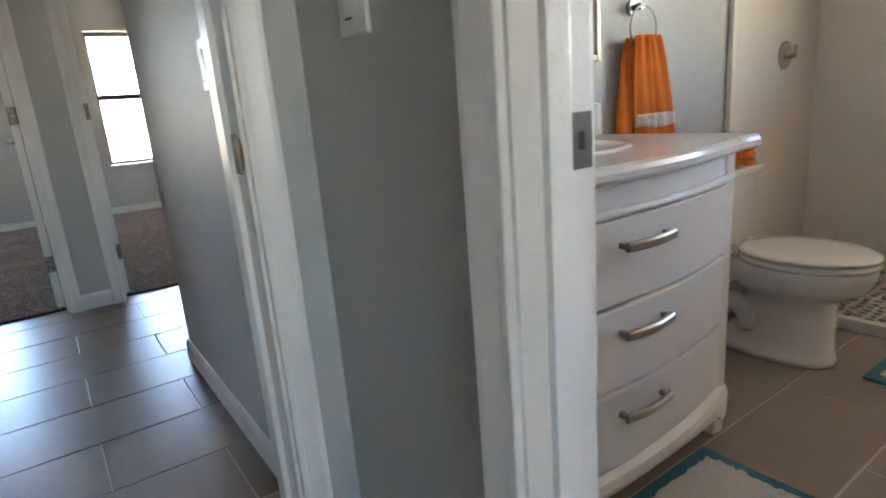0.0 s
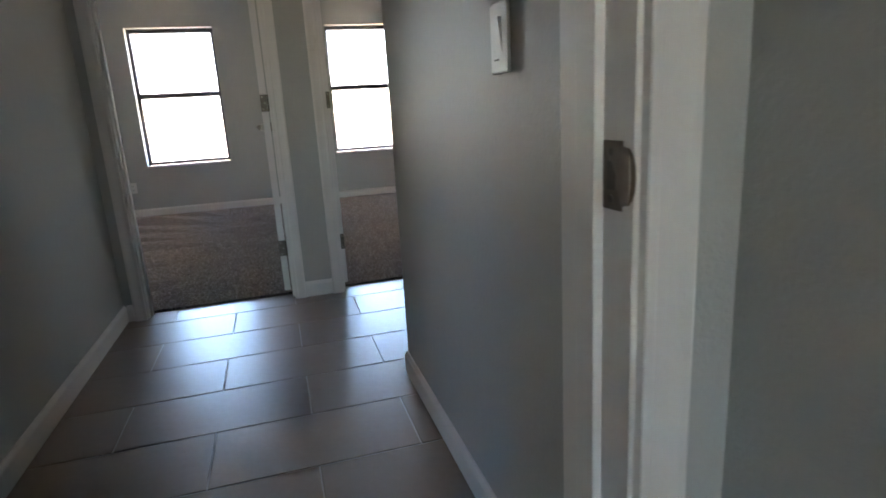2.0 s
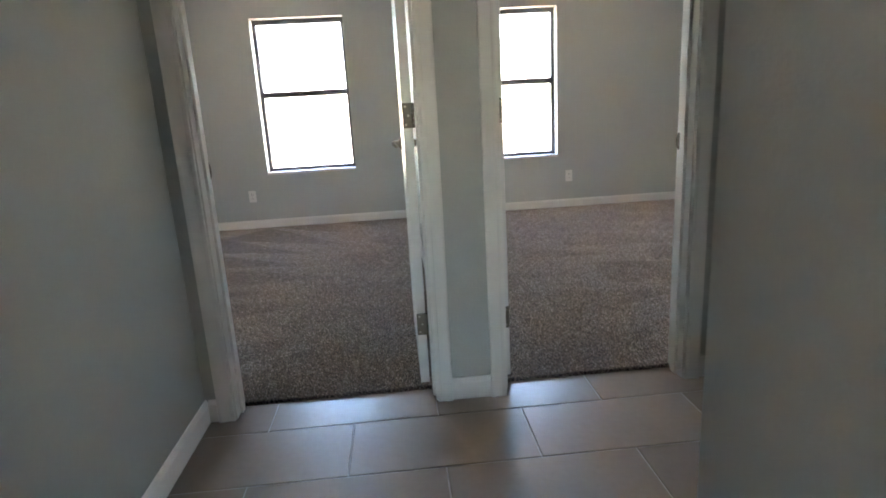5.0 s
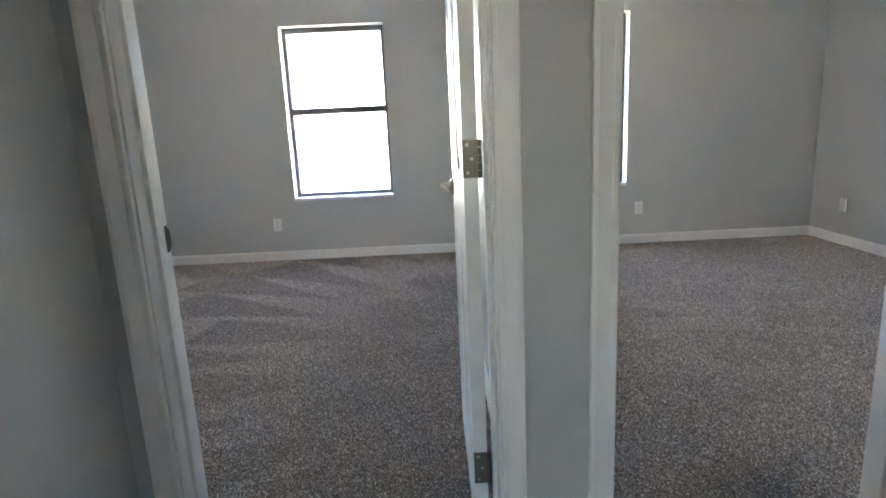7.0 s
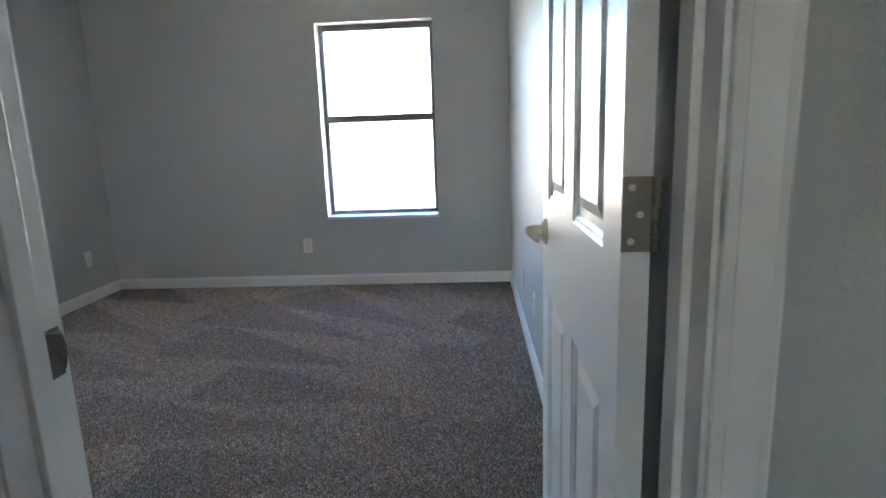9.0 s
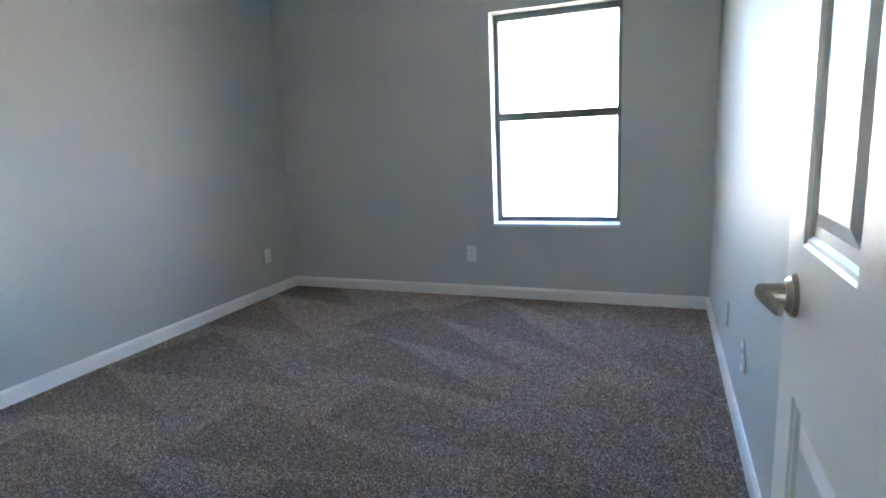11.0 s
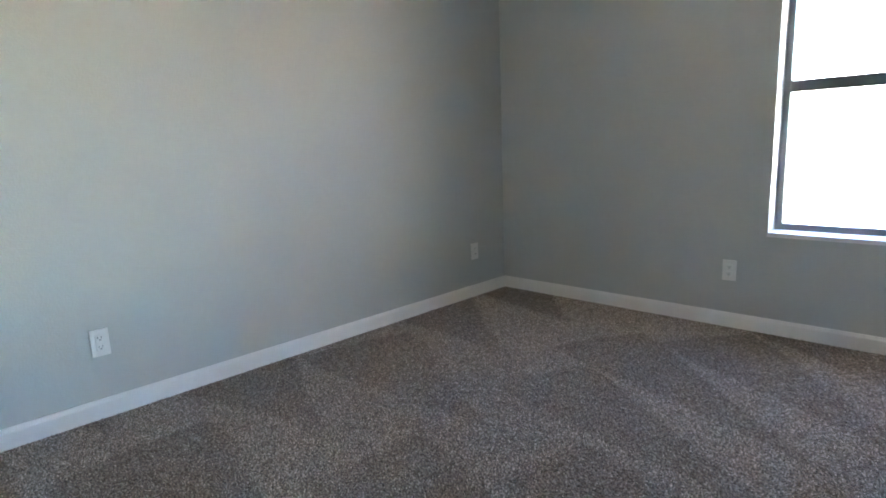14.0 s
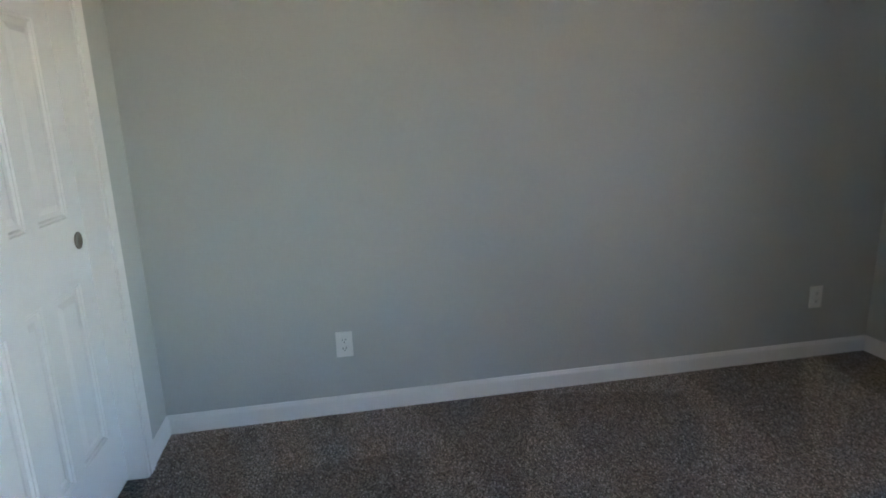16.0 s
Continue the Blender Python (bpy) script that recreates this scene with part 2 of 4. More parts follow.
def slab_with_holes(u0, u1, z0, z1, v0, v1, holes, along='x'):
    """A wall of thickness v0..v1 with rectangular openings (u0, u1, z0, z1) that go right through it."""
    bm = bmesh.new()
    us = sorted({u0, u1, *[h[k] for h in holes for k in (0, 1)]})
    zs = sorted({z0, z1, *[h[k] for h in holes for k in (2, 3)]})
    us = [u for u in us if u0 <= u <= u1]
    zs = [z for z in zs if z0 <= z <= z1]

    def solid(i, j):
        if not (0 <= i < len(us) - 1 and 0 <= j < len(zs) - 1):
            return False
        cu, cz = (us[i] + us[i + 1]) / 2, (zs[j] + zs[j + 1]) / 2
        return not any(h[0] < cu < h[1] and h[2] < cz < h[3] for h in holes)

    cache = {}

    def vert(u, v, z):
        key = (round(u, 5), round(v, 5), round(z, 5))
        if key not in cache:
            cache[key] = bm.verts.new((u, v, z) if along == 'x' else (v, u, z))
        return cache[key]

    for i in range(len(us) - 1):
        for j in range(len(zs) - 1):
            if not solid(i, j):
                continue
            a, b, c, d = us[i], us[i + 1], zs[j], zs[j + 1]
            for v in (v0, v1):
                bm.faces.new([vert(a, v, c), vert(b, v, c), vert(b, v, d), vert(a, v, d)])
            if not solid(i - 1, j):
                bm.faces.new([vert(a, v0, c), vert(a, v1, c), vert(a, v1, d), vert(a, v0, d)])
            if not solid(i + 1, j):
                bm.faces.new([vert(b, v0, c), vert(b, v1, c), vert(b, v1, d), vert(b, v0, d)])
            if not solid(i, j - 1):
                bm.faces.new([vert(a, v0, c), vert(b, v0, c), vert(b, v1, c), vert(a, v1, c)])
            if not solid(i, j + 1):
                bm.faces.new([vert(a, v0, d), vert(b, v0, d), vert(b, v1, d), vert(a, v1, d)])
    return bm


def wall(name, u0, u1, v0, v1, holes=(), along='x', mat=None, z1=2.44, label=""):
    return thing(name, slab_with_holes(u0, u1, -0.05, z1, v0, v1, list(holes), along), mat or M_WALL,
                 label or "grey painted interior wall with knockdown texture", "wall", kind="structure")


def prism(profile, length):
    """A moulding: the profile (y, z) swept along x from 0 to length."""
    bm = bmesh.new()
    a = [bm.verts.new((0, y, z)) for y, z in profile]
    b = [bm.verts.new((length, y, z)) for y, z in profile]
    k = len(profile)
    for i in range(k):
        bm.faces.new((a[i], a[(i + 1) % k], b[(i + 1) % k], b[i]))
    bm.faces.new(a[::-1])
    bm.faces.new(b)
    return bm


BASE_PROFILE = [(0, 0), (0.013, 0), (0.013, 0.066), (0.0115, 0.072), (0.0085, 0.077), (0.0065, 0.083), (0.004, 0.086), (0, 0.086)]


def baseboard(parent, start, end, side, z=0.004):
    """A skirting board from start to end (x, y) that stands out towards side, a unit (x, y)."""
    s, e = Vector((*start, z)), Vector((*end, z))
    d = (e - s).normalized()
    left = Vector((-d.y, d.x, 0))
    if left.dot(Vector((*side, 0))) < 0:
        s, e, d = e, s, -d
        left = -left
    m = Matrix((( d.x, left.x, 0, s.x), (d.y, left.y, 0, s.y), (0, 0, 1, s.z), (0, 0, 0, 1)))
    return part("baseboard_length", prism(BASE_PROFILE, (e - s).length), M_TRIM, parent, at=m)


CASING_PROFILE = [(0, 0), (0.010, 0), (0.0115, 0.002), (0.0115, 0.012), (0.0103, 0.014), (0.0118, 0.026), (0.0138, 0.037), (0.0156, 0.045), (0.0156, 0.054), (0.0142, 0.057), (0, 0.057)]


def door_frame(name, width, height, depth, at, label="white painted door frame with moulded casing", stop_v=0.04, sides=(0, 1), casing=0.057):
    """Local frame: opening from u = 0 to width along x, the wall from y = 0 to depth. Jambs line it, casings trim both faces."""
    f = holder(name, label, "door frame", kind="structure", at=at)
    j = 0.018
    part("jamb", boxed(-j, 0, -0.001, depth + 0.001, 0, height + j, 0.0015), M_TRIM, f)
    part("jamb", boxed(width, width + j, -0.001, depth + 0.001, 0, height + j, 0.0015), M_TRIM, f)
    part("head_jamb", boxed(0, width, -0.001, depth + 0.001, height, height + j, 0.0015), M_TRIM, f)
    s0, s1 = stop_v, stop_v + 0.034
    part("door_stop", boxed(0, 0.011, s0, s1, 0, height - 0.011, 0.002), M_TRIM, f)
    part("door_stop", boxed(width - 0.011, width, s0, s1, 0, height - 0.011, 0.002), M_TRIM, f)
    part("door_stop", boxed(0, width, s0, s1, height - 0.011, height, 0.002), M_TRIM, f)
    for k in sides:
        sg = -1 if k == 0 else 1
        v = -0.0015 if k == 0 else depth + 0.0015
        for side in (0, 1):
            bm = prism([(y, z * casing / 0.057) for y, z in CASING_PROFILE], height + 0.006 + casing - 0.001)
            # profile's y -> out of the wall, its z -> away from the opening, length -> up
            u0 = -0.006 if side == 0 else width + 0.006
            w = -1 if side == 0 else 1
            m = Matrix(((0, 0, w, u0), (0, sg, 0, v), (1, 0, 0, 0), (0, 0, 0, 1)))
            part("casing", bm, M_TRIM, f, at=None).data.transform(m)
        bm = prism([(y, z * casing / 0.057) for y, z in CASING_PROFILE], width + 0.011)
        m = Matrix(((1, 0, 0, -0.0055), (0, sg, 0, v), (0, 0, 1, height + 0.006), (0, 0, 0, 1)))
        part("head_casing", bm, M_TRIM, f).data.transform(m)
    return f


def strike_plate(parent, m, lip=0.022, mat=None):
    """A strike with a rounded lip, a latch hole and two screws. Local: x along the jamb's depth towards the lip, z out of the jamb, y up."""
    bm = bmesh.new()
    h, w = 0.062, 0.029
    pts = [(-w / 2, -h / 2), (w / 2, -h / 2)]
    for k in range(9):
        a = -math.pi / 2 + math.pi * k / 8
        pts.append((w / 2 + lip * math.cos(a) ** 0.7 if abs(math.cos(a)) > 1e-6 else w / 2, h / 2 * 0.86 * math.sin(a)))
    pts += [(w / 2, h / 2), (-w / 2, h / 2)]
    lo = [bm.verts.new((x, y, 0.0006)) for x, y in pts]
    hi = [bm.verts.new((x, y, 0.0022 + (0.004 * max(0, (x - w / 2) / lip) ** 2))) for x, y in pts]
    k = len(pts)
    for i in range(k):
        bm.faces.new((lo[i], lo[(i + 1) % k], hi[(i + 1) % k], hi[i]))
    bm.faces.new(hi)
    bm.faces.new(lo[::-1])
    p = part("strike_plate", bm, mat or M_STEEL, parent, "dull metal strike plate", at=m)
    part("latch_hole", boxed(-0.008, 0.006, -0.013, 0.013, 0.0012, 0.0029), M_STEEL, p, "latch hole")
    for s in (-1, 1):
        part("screw", tube(bmesh.new(), (-0.001, s * 0.021, 0.001), (-0.001, s * 0.021, 0.0032), 0.0036, seg=10), M_STEEL, p)
    return p


def panel_slab(w, h, t, panels):
    """A moulded door leaf: x 0..w, y 0..t, z 0..h, with sunk and raised panels (x0, x1, z0, z1) on both faces."""
    bm = bmesh.new()
    us = sorted({0, w, *[p[k] for p in panels for k in (0, 1)]})
    zs = sorted({0, h, *[p[k] for p in panels for k in (2, 3)]})
    cache = {}

    def vert(*c):
        key = tuple(round(q, 5) for q in c)
        if key not in cache:
            cache[key] = bm.verts.new(c)
        return cache[key]

    for y, s in ((0, 1), (t, -1)):
        for i in range(len(us) - 1):
            for j in range(len(zs) - 1):
                cu, cz = (us[i] + us[i + 1]) / 2, (zs[j] + zs[j + 1]) / 2
                if any(p[0] < cu < p[1] and p[2] < cz < p[3] for p in panels):
                    continue
                bm.faces.new([vert(us[i], y, zs[j]), vert(us[i + 1], y, zs[j]), vert(us[i + 1], y, zs[j + 1]), vert(us[i], y, zs[j + 1])])
        for x0, x1, z0, z1 in panels:
            prev = None
            for inset, depth in ((0, 0), (0.004, 0.0035), (0.010, 0.004), (0.015, 0.009), (0.030, 0.009), (0.048, 0.0035), (0.050, 0.003)):
                d = y + s * depth
                ring = [vert(x0 + inset, d, z0 + inset), vert(x1 - inset, d, z0 + inset), vert(x1 - inset, d, z1 - inset), vert(x0 + inset, d, z1 - inset)]
                if prev:
                    for k in range(4):
                        bm.faces.new((prev[k], prev[(k + 1) % 4], ring[(k + 1) % 4], ring[k]))
                prev = ring
            bm.faces.new(prev)
    for i in range(len(us) - 1):
        for z in (0, h):
            bm.faces.new([vert(us[i], 0, z), vert(us[i + 1], 0, z), vert(us[i + 1], t, z), vert(us[i], t, z)])
    for j in range(len(zs) - 1):
        for u in (0, w):
            bm.faces.new([vert(u, 0, zs[j]), vert(u, t, zs[j]), vert(u, t, zs[j + 1]), vert(u, 0, zs[j + 1])])
    return bm


def six_panels(w, h, stile=0.090, mid=0.090):
    a, b, c, d = stile, (w - mid) / 2, (w + mid) / 2, w - stile
    rows = ((0.225, 0.785), (0.995, 1.585), (1.685, h - 0.12))
    return [(u0, u1, z0, z1) for z0, z1 in rows for u0, u1 in ((a, b), (c, d))]


def lever_handle(parent, x, z, y, sg):
    """A round rose with a short lever: sg = -1 stands out towards -y from the face y, and the lever points back along -x."""
    bm = bmesh.new()
    tube(bm, (x, y, z), (x, y + sg * 0.007, z), 0.031, 0.029, 28)
    tube(bm, (x, y + sg * 0.007, z), (x, y + sg * 0.013, z), 0.026, 0.020, 28)
    tube(bm, (x, y + sg * 0.012, z), (x, y + sg * 0.040, z), 0.0165, 0.0150, 20)
    rings = []
    for k in range(11):
        s = k / 10
        cx, cy, cz = x + 0.013 - 0.054 * s, y + sg * (0.042 - 0.019 * s ** 1.6), z + 0.002 - 0.015 * s ** 1.5
        ry, rz = 0.0075 - 0.001 * s, 0.0120 - 0.003 * s
        if k in (0, 10):
            ry, rz = ry * 0.55, rz * 0.6
        rings.append([(cx, cy + ry * math.cos(a), cz + rz * math.sin(a)) for a in [2 * math.pi * i / 14 for i in range(14)]])
    loft(bm, rings)
    return part("lever_handle", bm, M_NICKEL, parent, "satin nickel lever handle on a round rose", smooth=False)


def hinge(parent, m):
    """Local: the leaf lies in the x-z plane from x = 0, its knuckle along z at x = 0.038."""
    bm = boxed(0.001, 0.036, -0.0024, -0.0004, -0.0445, 0.0445, 0.0006)
    p = part("hinge", bm, M_STEEL, parent, "satin steel butt hinge", at=m)
    for k in range(5):
        z0 = -0.0445 + k * 0.0178
        part("knuckle", tube(bmesh.new(), (0.040, -0.003, z0 + 0.0006), (0.040, -0.003, z0 + 0.0172), 0.0058, seg=14), M_STEEL, p)
    for z, x in ((-0.032, 0.012), (0.0, 0.022), (0.032, 0.012)):
        part("screw", tube(bmesh.new(), (x, -0.0024, z), (x, -0.0032, z), 0.0042, seg=10), M_NICKEL, p)
    return p


# ---------------------------------------------------------------- the plan (metres)
XL, XR1, XL2, XR2 = -2.917, 0.288, 0.403, 3.498       # side walls of the two bedrooms
Y_FAR, Y_IN, Y_HALL = 8.265, 4.53, 4.415              # window wall, bedroom and hall faces of the door wall
Y_CLOSET = 4.79
HALL_L, HALL_R, HALL_END = -0.635, 0.605, 3.238
ALCOVE_R = 1.315
VEST_R, CROSS0, CROSS1 = 0.608, 1.672, 1.800
BATH0, BATH_N, BATH_E = 0.721, 2.08, 3.42
WIN_Z0, WIN_Z1 = 0.554, 2.01
WIN1, WIN2 = (-1.147, -0.274), (0.937, 1.808)
D1, D2 = (-0.527, 0.223), (0.498, 1.198)
DOOR_H = 2.03
Y_BACK, X_BACK = -5.2, -3.6
WALL_T = 0.30                                          # the outer block wall

wall("wall_north", XL - 0.14, XR2 + 0.14, Y_FAR, Y_FAR + WALL_T, [(*WIN1, WIN_Z0, WIN_Z1), (*WIN2, WIN_Z0, WIN_Z1)])
wall("wall_west", 3.9, Y_FAR, XL - 0.14, XL, along='y')
wall("wall_east", Y_HALL, Y_FAR, XR2, XR2 + 0.14, along='y')
wall("wall_between_bedrooms", Y_IN, Y_FAR, XR1, XL2, along='y')
wall("wall_doors", -1.25, XR2, Y_HALL, Y_IN, [(D1[0] - 0.018, D1[1] + 0.018, -0.05, DOOR_H + 0.018), (D2[0] - 0.018, D2[1] + 0.018, -0.05, DOOR_H + 0.018)])
CL = (-2.62, -1.42)
wall("wall_closet", XL, -1.25, Y_CLOSET - 0.1, Y_CLOSET, [(CL[0], CL[1], -0.05, DOOR_H)])
wall("wall_closet_return", Y_IN, Y_CLOSET, -1.25, -1.15, along='y')
wall("wall_closet_side", 4.0, Y_HALL, -1.25, -1.15, along='y')
wall("wall_closet_back", XL, -1.25, 3.9, 4.0)
# the opening is out of view, added to let light into the hall
wall("wall_hall_west", -0.335, Y_HALL, HALL_L - 0.115, HALL_L, [(2.0, 2.45, -0.05, DOOR_H)], along='y')
# unseen side room, added so that warm afternoon light reaches the hall
wall("wall_side_west", 1.0, 3.9, X_BACK - 0.12, X_BACK, [(1.3, 1.65, 1.4, 1.95)], along='y', mat=M_WARM_BOUNCE, label="unseen wall of an adjoining room, made tan to bounce warm light")
wall("wall_side_south", X_BACK, HALL_L - 0.115, 1.0, 1.115, mat=M_WARM_BOUNCE, label="unseen wall of an adjoining room, made tan to bounce warm light")
wall("wall_side_north", X_BACK, HALL_L - 0.115, 3.72, 3.835, mat=M_WARM_BOUNCE, label="unseen wall of an adjoining room, made tan to bounce warm light")
wall("wall_hall_east", CROSS1, HALL_END, HALL_R, 0.721, along='y')
wall("wall_alcove_east", 3.72, Y_HALL, ALCOVE_R, ALCOVE_R + 0.115, along='y')
X_LIV = 6.2
wall("wall_living_south", BATH_E + 0.12, X_LIV, BATH_N, BATH_N + 0.115, [(4.75, 5.2, 0.9, 2.1)], mat=M_WARM_BOUNCE, label="unseen wall of an adjoining room, made tan to bounce warm light")
wall("wall_living_north", XR2 + 0.14, X_LIV, Y_HALL, Y_IN, mat=M_WARM_BOUNCE, label="unseen wall of an adjoining room, made tan to bounce warm light")
wall("wall_living_east", BATH_N, Y_IN, X_LIV, X_LIV + 0.14, [(2.3, 2.5, 0.9, 2.1)], along='y', mat=M_WARM_BOUNCE, label="unseen wall of an adjoining room, made tan to bounce warm light")
X_D = (-0.269, 0.493)
wall("wall_cross", HALL_L, BATH0, CROSS0, CROSS1, [(X_D[0] - 0.018, X_D[1] + 0.018, -0.05, DOOR_H + 0.018)])
B_D = (0.430, 1.192)
wall("wall_vestibule_east", Y_BACK, CROSS0, VEST_R, BATH0, [(B_D[0] - 0.018, B_D[1] + 0.018, -0.05, DOOR_H + 0.018)], along='y')
wall("wall_bath_north", BATH0, BATH_E + 0.12, BATH_N, BATH_N + 0.115)
wall("wall_bath_east", -0.3, BATH_N, BATH_E, BATH_E + 0.12, [(0.1, 0.88, 1.05, 2.05)], along='y', mat=M_WARM_BOUNCE, label="unseen bathroom wall, made tan to bounce warm light")
wall("wall_bath_south", BATH0, BATH_E + 0.12, -0.42, -0.3, mat=M_WARM_BOUNCE, label="unseen bathroom wall, made tan to bounce warm light")
wall("wall_back", X_BACK, BATH0, Y_BACK - 0.15, Y_BACK, [(-0.95, -0.05, 0.9, 2.1)], mat=M_WARM_BOUNCE, label="unseen wall of an adjoining room, made tan to bounce warm light")
wall("wall_back_west", Y_BACK, -0.45, X_BACK - 0.12, X_BACK, along='y', mat=M_WARM_BOUNCE, label="unseen wall of an adjoining room, made tan to bounce warm light")
wall("wall_back_north", X_BACK, HALL_L, -0.45, -0.335, mat=M_WARM_BOUNCE, label="unseen wall of an adjoining room, made tan to bounce warm light")
thing("ceiling", boxed(X_BACK - 0.12, 6.34, Y_BACK - 0.15, Y_FAR + WALL_T, 2.44, 2.56), M_CEIL, "white textured ceiling", "ceiling", kind="structure")

# unseen wall added outside to keep side light off the west bedroom wall
wall("wall_wing", Y_FAR + WALL_T, Y_FAR + 5.0, XR2 + 0.02, XR2 + 0.14, along='y', mat=M_STUCCO, z1=2.75, label="unseen stucco wall, added to block side light")

# its unseen twin, added to dim the bedroom walls that face west
wall("wall_wing_west", Y_FAR + WALL_T, Y_FAR + 5.0, XL - 0.14, XL - 0.02, along='y', mat=M_STUCCO, z1=2.75, label="unseen stucco wall, added to block side light")

# carpets, one sheet a room, with a thick rounded edge at the doors
def carpet(name, spans):
    bm = bmesh.new()
    for x0, x1, y0, y1 in spans:
        box(bm, x0, x1, y0, y1, -0.04, 0.012, 0.004)
    return thing(name, bm, M_CARPET, "brown-grey cut-pile carpet, vacuum sweeps shaded in by colour", "carpet", kind="structure")


carpet_1 = carpet("floor_bedroom_1", [(-1.15, XR1, Y_IN - 0.012, Y_CLOSET), (XL, XR1, Y_CLOSET, Y_FAR)])
carpet_2 = carpet("floor_bedroom_2", [(XL2, XR2, Y_IN - 0.012, Y_FAR)])
carpet("floor_closet", [(XL, -1.25, 4.0, Y_CLOSET - 0.1), (CL[0], CL[1], Y_CLOSET - 0.1, Y_CLOSET)])

def tufts(name, x0, x1, y0, y1, seed, parent, strength):
    """Cut pile: thousands of small leaning yarn ends, brushed to and fro in sweeps that two yarn colours shade."""
    rng = np.random.default_rng(seed)
    step = 0.0059
    nx, ny = int((x1 - x0) / step), int((y1 - y0) / step)
    gx, gy = np.meshgrid(np.arange(nx), np.arange(ny))
    px = x0 + (gx.ravel() + 0.5) * step + rng.uniform(-0.0027, 0.0027, nx * ny)
    py = y0 + (gy.ravel() + 0.5) * step + rng.uniform(-0.0027, 0.0027, nx * ny)
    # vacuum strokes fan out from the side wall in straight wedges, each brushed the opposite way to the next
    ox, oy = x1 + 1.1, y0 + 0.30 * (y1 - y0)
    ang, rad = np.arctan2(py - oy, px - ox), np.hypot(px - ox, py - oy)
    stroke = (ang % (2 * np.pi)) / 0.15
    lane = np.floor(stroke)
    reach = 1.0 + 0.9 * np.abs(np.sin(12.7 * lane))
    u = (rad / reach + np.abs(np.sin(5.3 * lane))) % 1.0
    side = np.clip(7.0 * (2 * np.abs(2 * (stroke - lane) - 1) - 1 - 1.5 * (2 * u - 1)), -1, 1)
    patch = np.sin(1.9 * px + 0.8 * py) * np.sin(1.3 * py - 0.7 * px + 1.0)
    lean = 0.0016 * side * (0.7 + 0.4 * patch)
    # strokes brushed away take the darker yarn, so their shade is coloured in
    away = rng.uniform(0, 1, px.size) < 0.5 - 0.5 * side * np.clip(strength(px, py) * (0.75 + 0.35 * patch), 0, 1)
    dx = 0.97 * lean + rng.normal(0, 0.0026, px.size)
    dy = 0.22 * lean + rng.normal(0, 0.0026, px.size)
    h = rng.uniform(0.0045, 0.0085, px.size)
    turn = rng.uniform(0, 2 * np.pi, px.size)
    co = np.empty((px.size, 4, 3), dtype=np.float32)
    for k in range(3):
        a = turn + k * 2 * np.pi / 3
        co[:, k, 0], co[:, k, 1], co[:, k, 2] = px + 0.0043 * np.cos(a), py + 0.0043 * np.sin(a), 0.0095
    co[:, 3, 0], co[:, 3, 1], co[:, 3, 2] = px + dx, py + dy, 0.010 + h
    base = (np.arange(px.size) * 4)[:, None, None]
    tri = (np.array([[0, 1, 3], [1, 2, 3], [2, 0, 3]])[None] + base).reshape(-1)
    me = bpy.data.meshes.new(name)
    me.vertices.add(px.size * 4)
    me.vertices.foreach_set("co", co.reshape(-1))
    me.loops.add(tri.size)
    me.loops.foreach_set("vertex_index", tri.astype(np.int32))
    me.polygons.add(tri.size // 3)
    me.polygons.foreach_set("loop_start", np.arange(0, tri.size, 3, dtype=np.int32))
    me.update(calc_edges=True)
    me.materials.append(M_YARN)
    me.materials.append(M_YARN_SHADED)
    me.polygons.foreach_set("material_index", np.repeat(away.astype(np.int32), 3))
    ob = new(name, me)
    ob.parent = parent
    return tagged(ob, kind="stuff")


# tile floor: a grout bed with one tile a piece
floor = thing("floor", boxed(X_BACK, 6.2, Y_BACK, Y_IN - 0.016, -0.06, -0.0015), M_GROUT, "taupe porcelain tile floor with pale grout", "floor", kind="structure")
# ground outside, one sheet
thing("ground", boxed(-400, 400, -400, 400, -0.35, -0.25), M_SAND, "dry sandy ground around the house", "ground", kind="structure")

def nap_contrast(x, y):
    """Strength of the coloured nap shading: full on the closet side, weaker towards the door."""
    return 0.35 + 0.65 * np.clip((-0.30 - x) / 1.0, 0, 1)


tufts("carpet_pile", XL + 0.012, XR1 - 0.012, Y_CLOSET + 0.012, Y_FAR - 0.012, 3, carpet_1, nap_contrast)
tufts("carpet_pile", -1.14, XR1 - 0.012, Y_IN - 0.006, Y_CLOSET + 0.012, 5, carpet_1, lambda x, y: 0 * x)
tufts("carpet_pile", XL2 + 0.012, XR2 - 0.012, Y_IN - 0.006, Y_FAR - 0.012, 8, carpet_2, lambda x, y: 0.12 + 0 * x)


# ---------------------------------------------------------------- trim
base_1 = holder("baseboard", "white painted baseboard", "baseboard", kind="structure")
baseboard(base_1, (XL, Y_FAR), (XR1, Y_FAR), (0, -1), 0.01)
baseboard(base_1, (XL, Y_CLOSET), (XL, Y_FAR - 0.013), (1, 0), 0.01)
baseboard(base_1, (XR1, Y_IN + 0.02), (XR1, Y_FAR - 0.013), (-1, 0), 0.01)
baseboard(base_1, (XL + 0.013, Y_CLOSET), (CL[0] - 0.064, Y_CLOSET), (0, 1), 0.01)
baseboard(base_1, (XL2, Y_FAR), (XR2, Y_FAR), (0, -1), 0.01)
baseboard(base_1, (XR2, Y_IN), (XR2, Y_FAR - 0.013), (-1, 0), 0.01)
baseboard(base_1, (XL2, Y_IN + 0.02), (XL2, Y_FAR - 0.013), (1, 0), 0.01)
baseboard(base_1, (HALL_L, CROSS1 + 0.02), (HALL_L, Y_HALL), (1, 0))
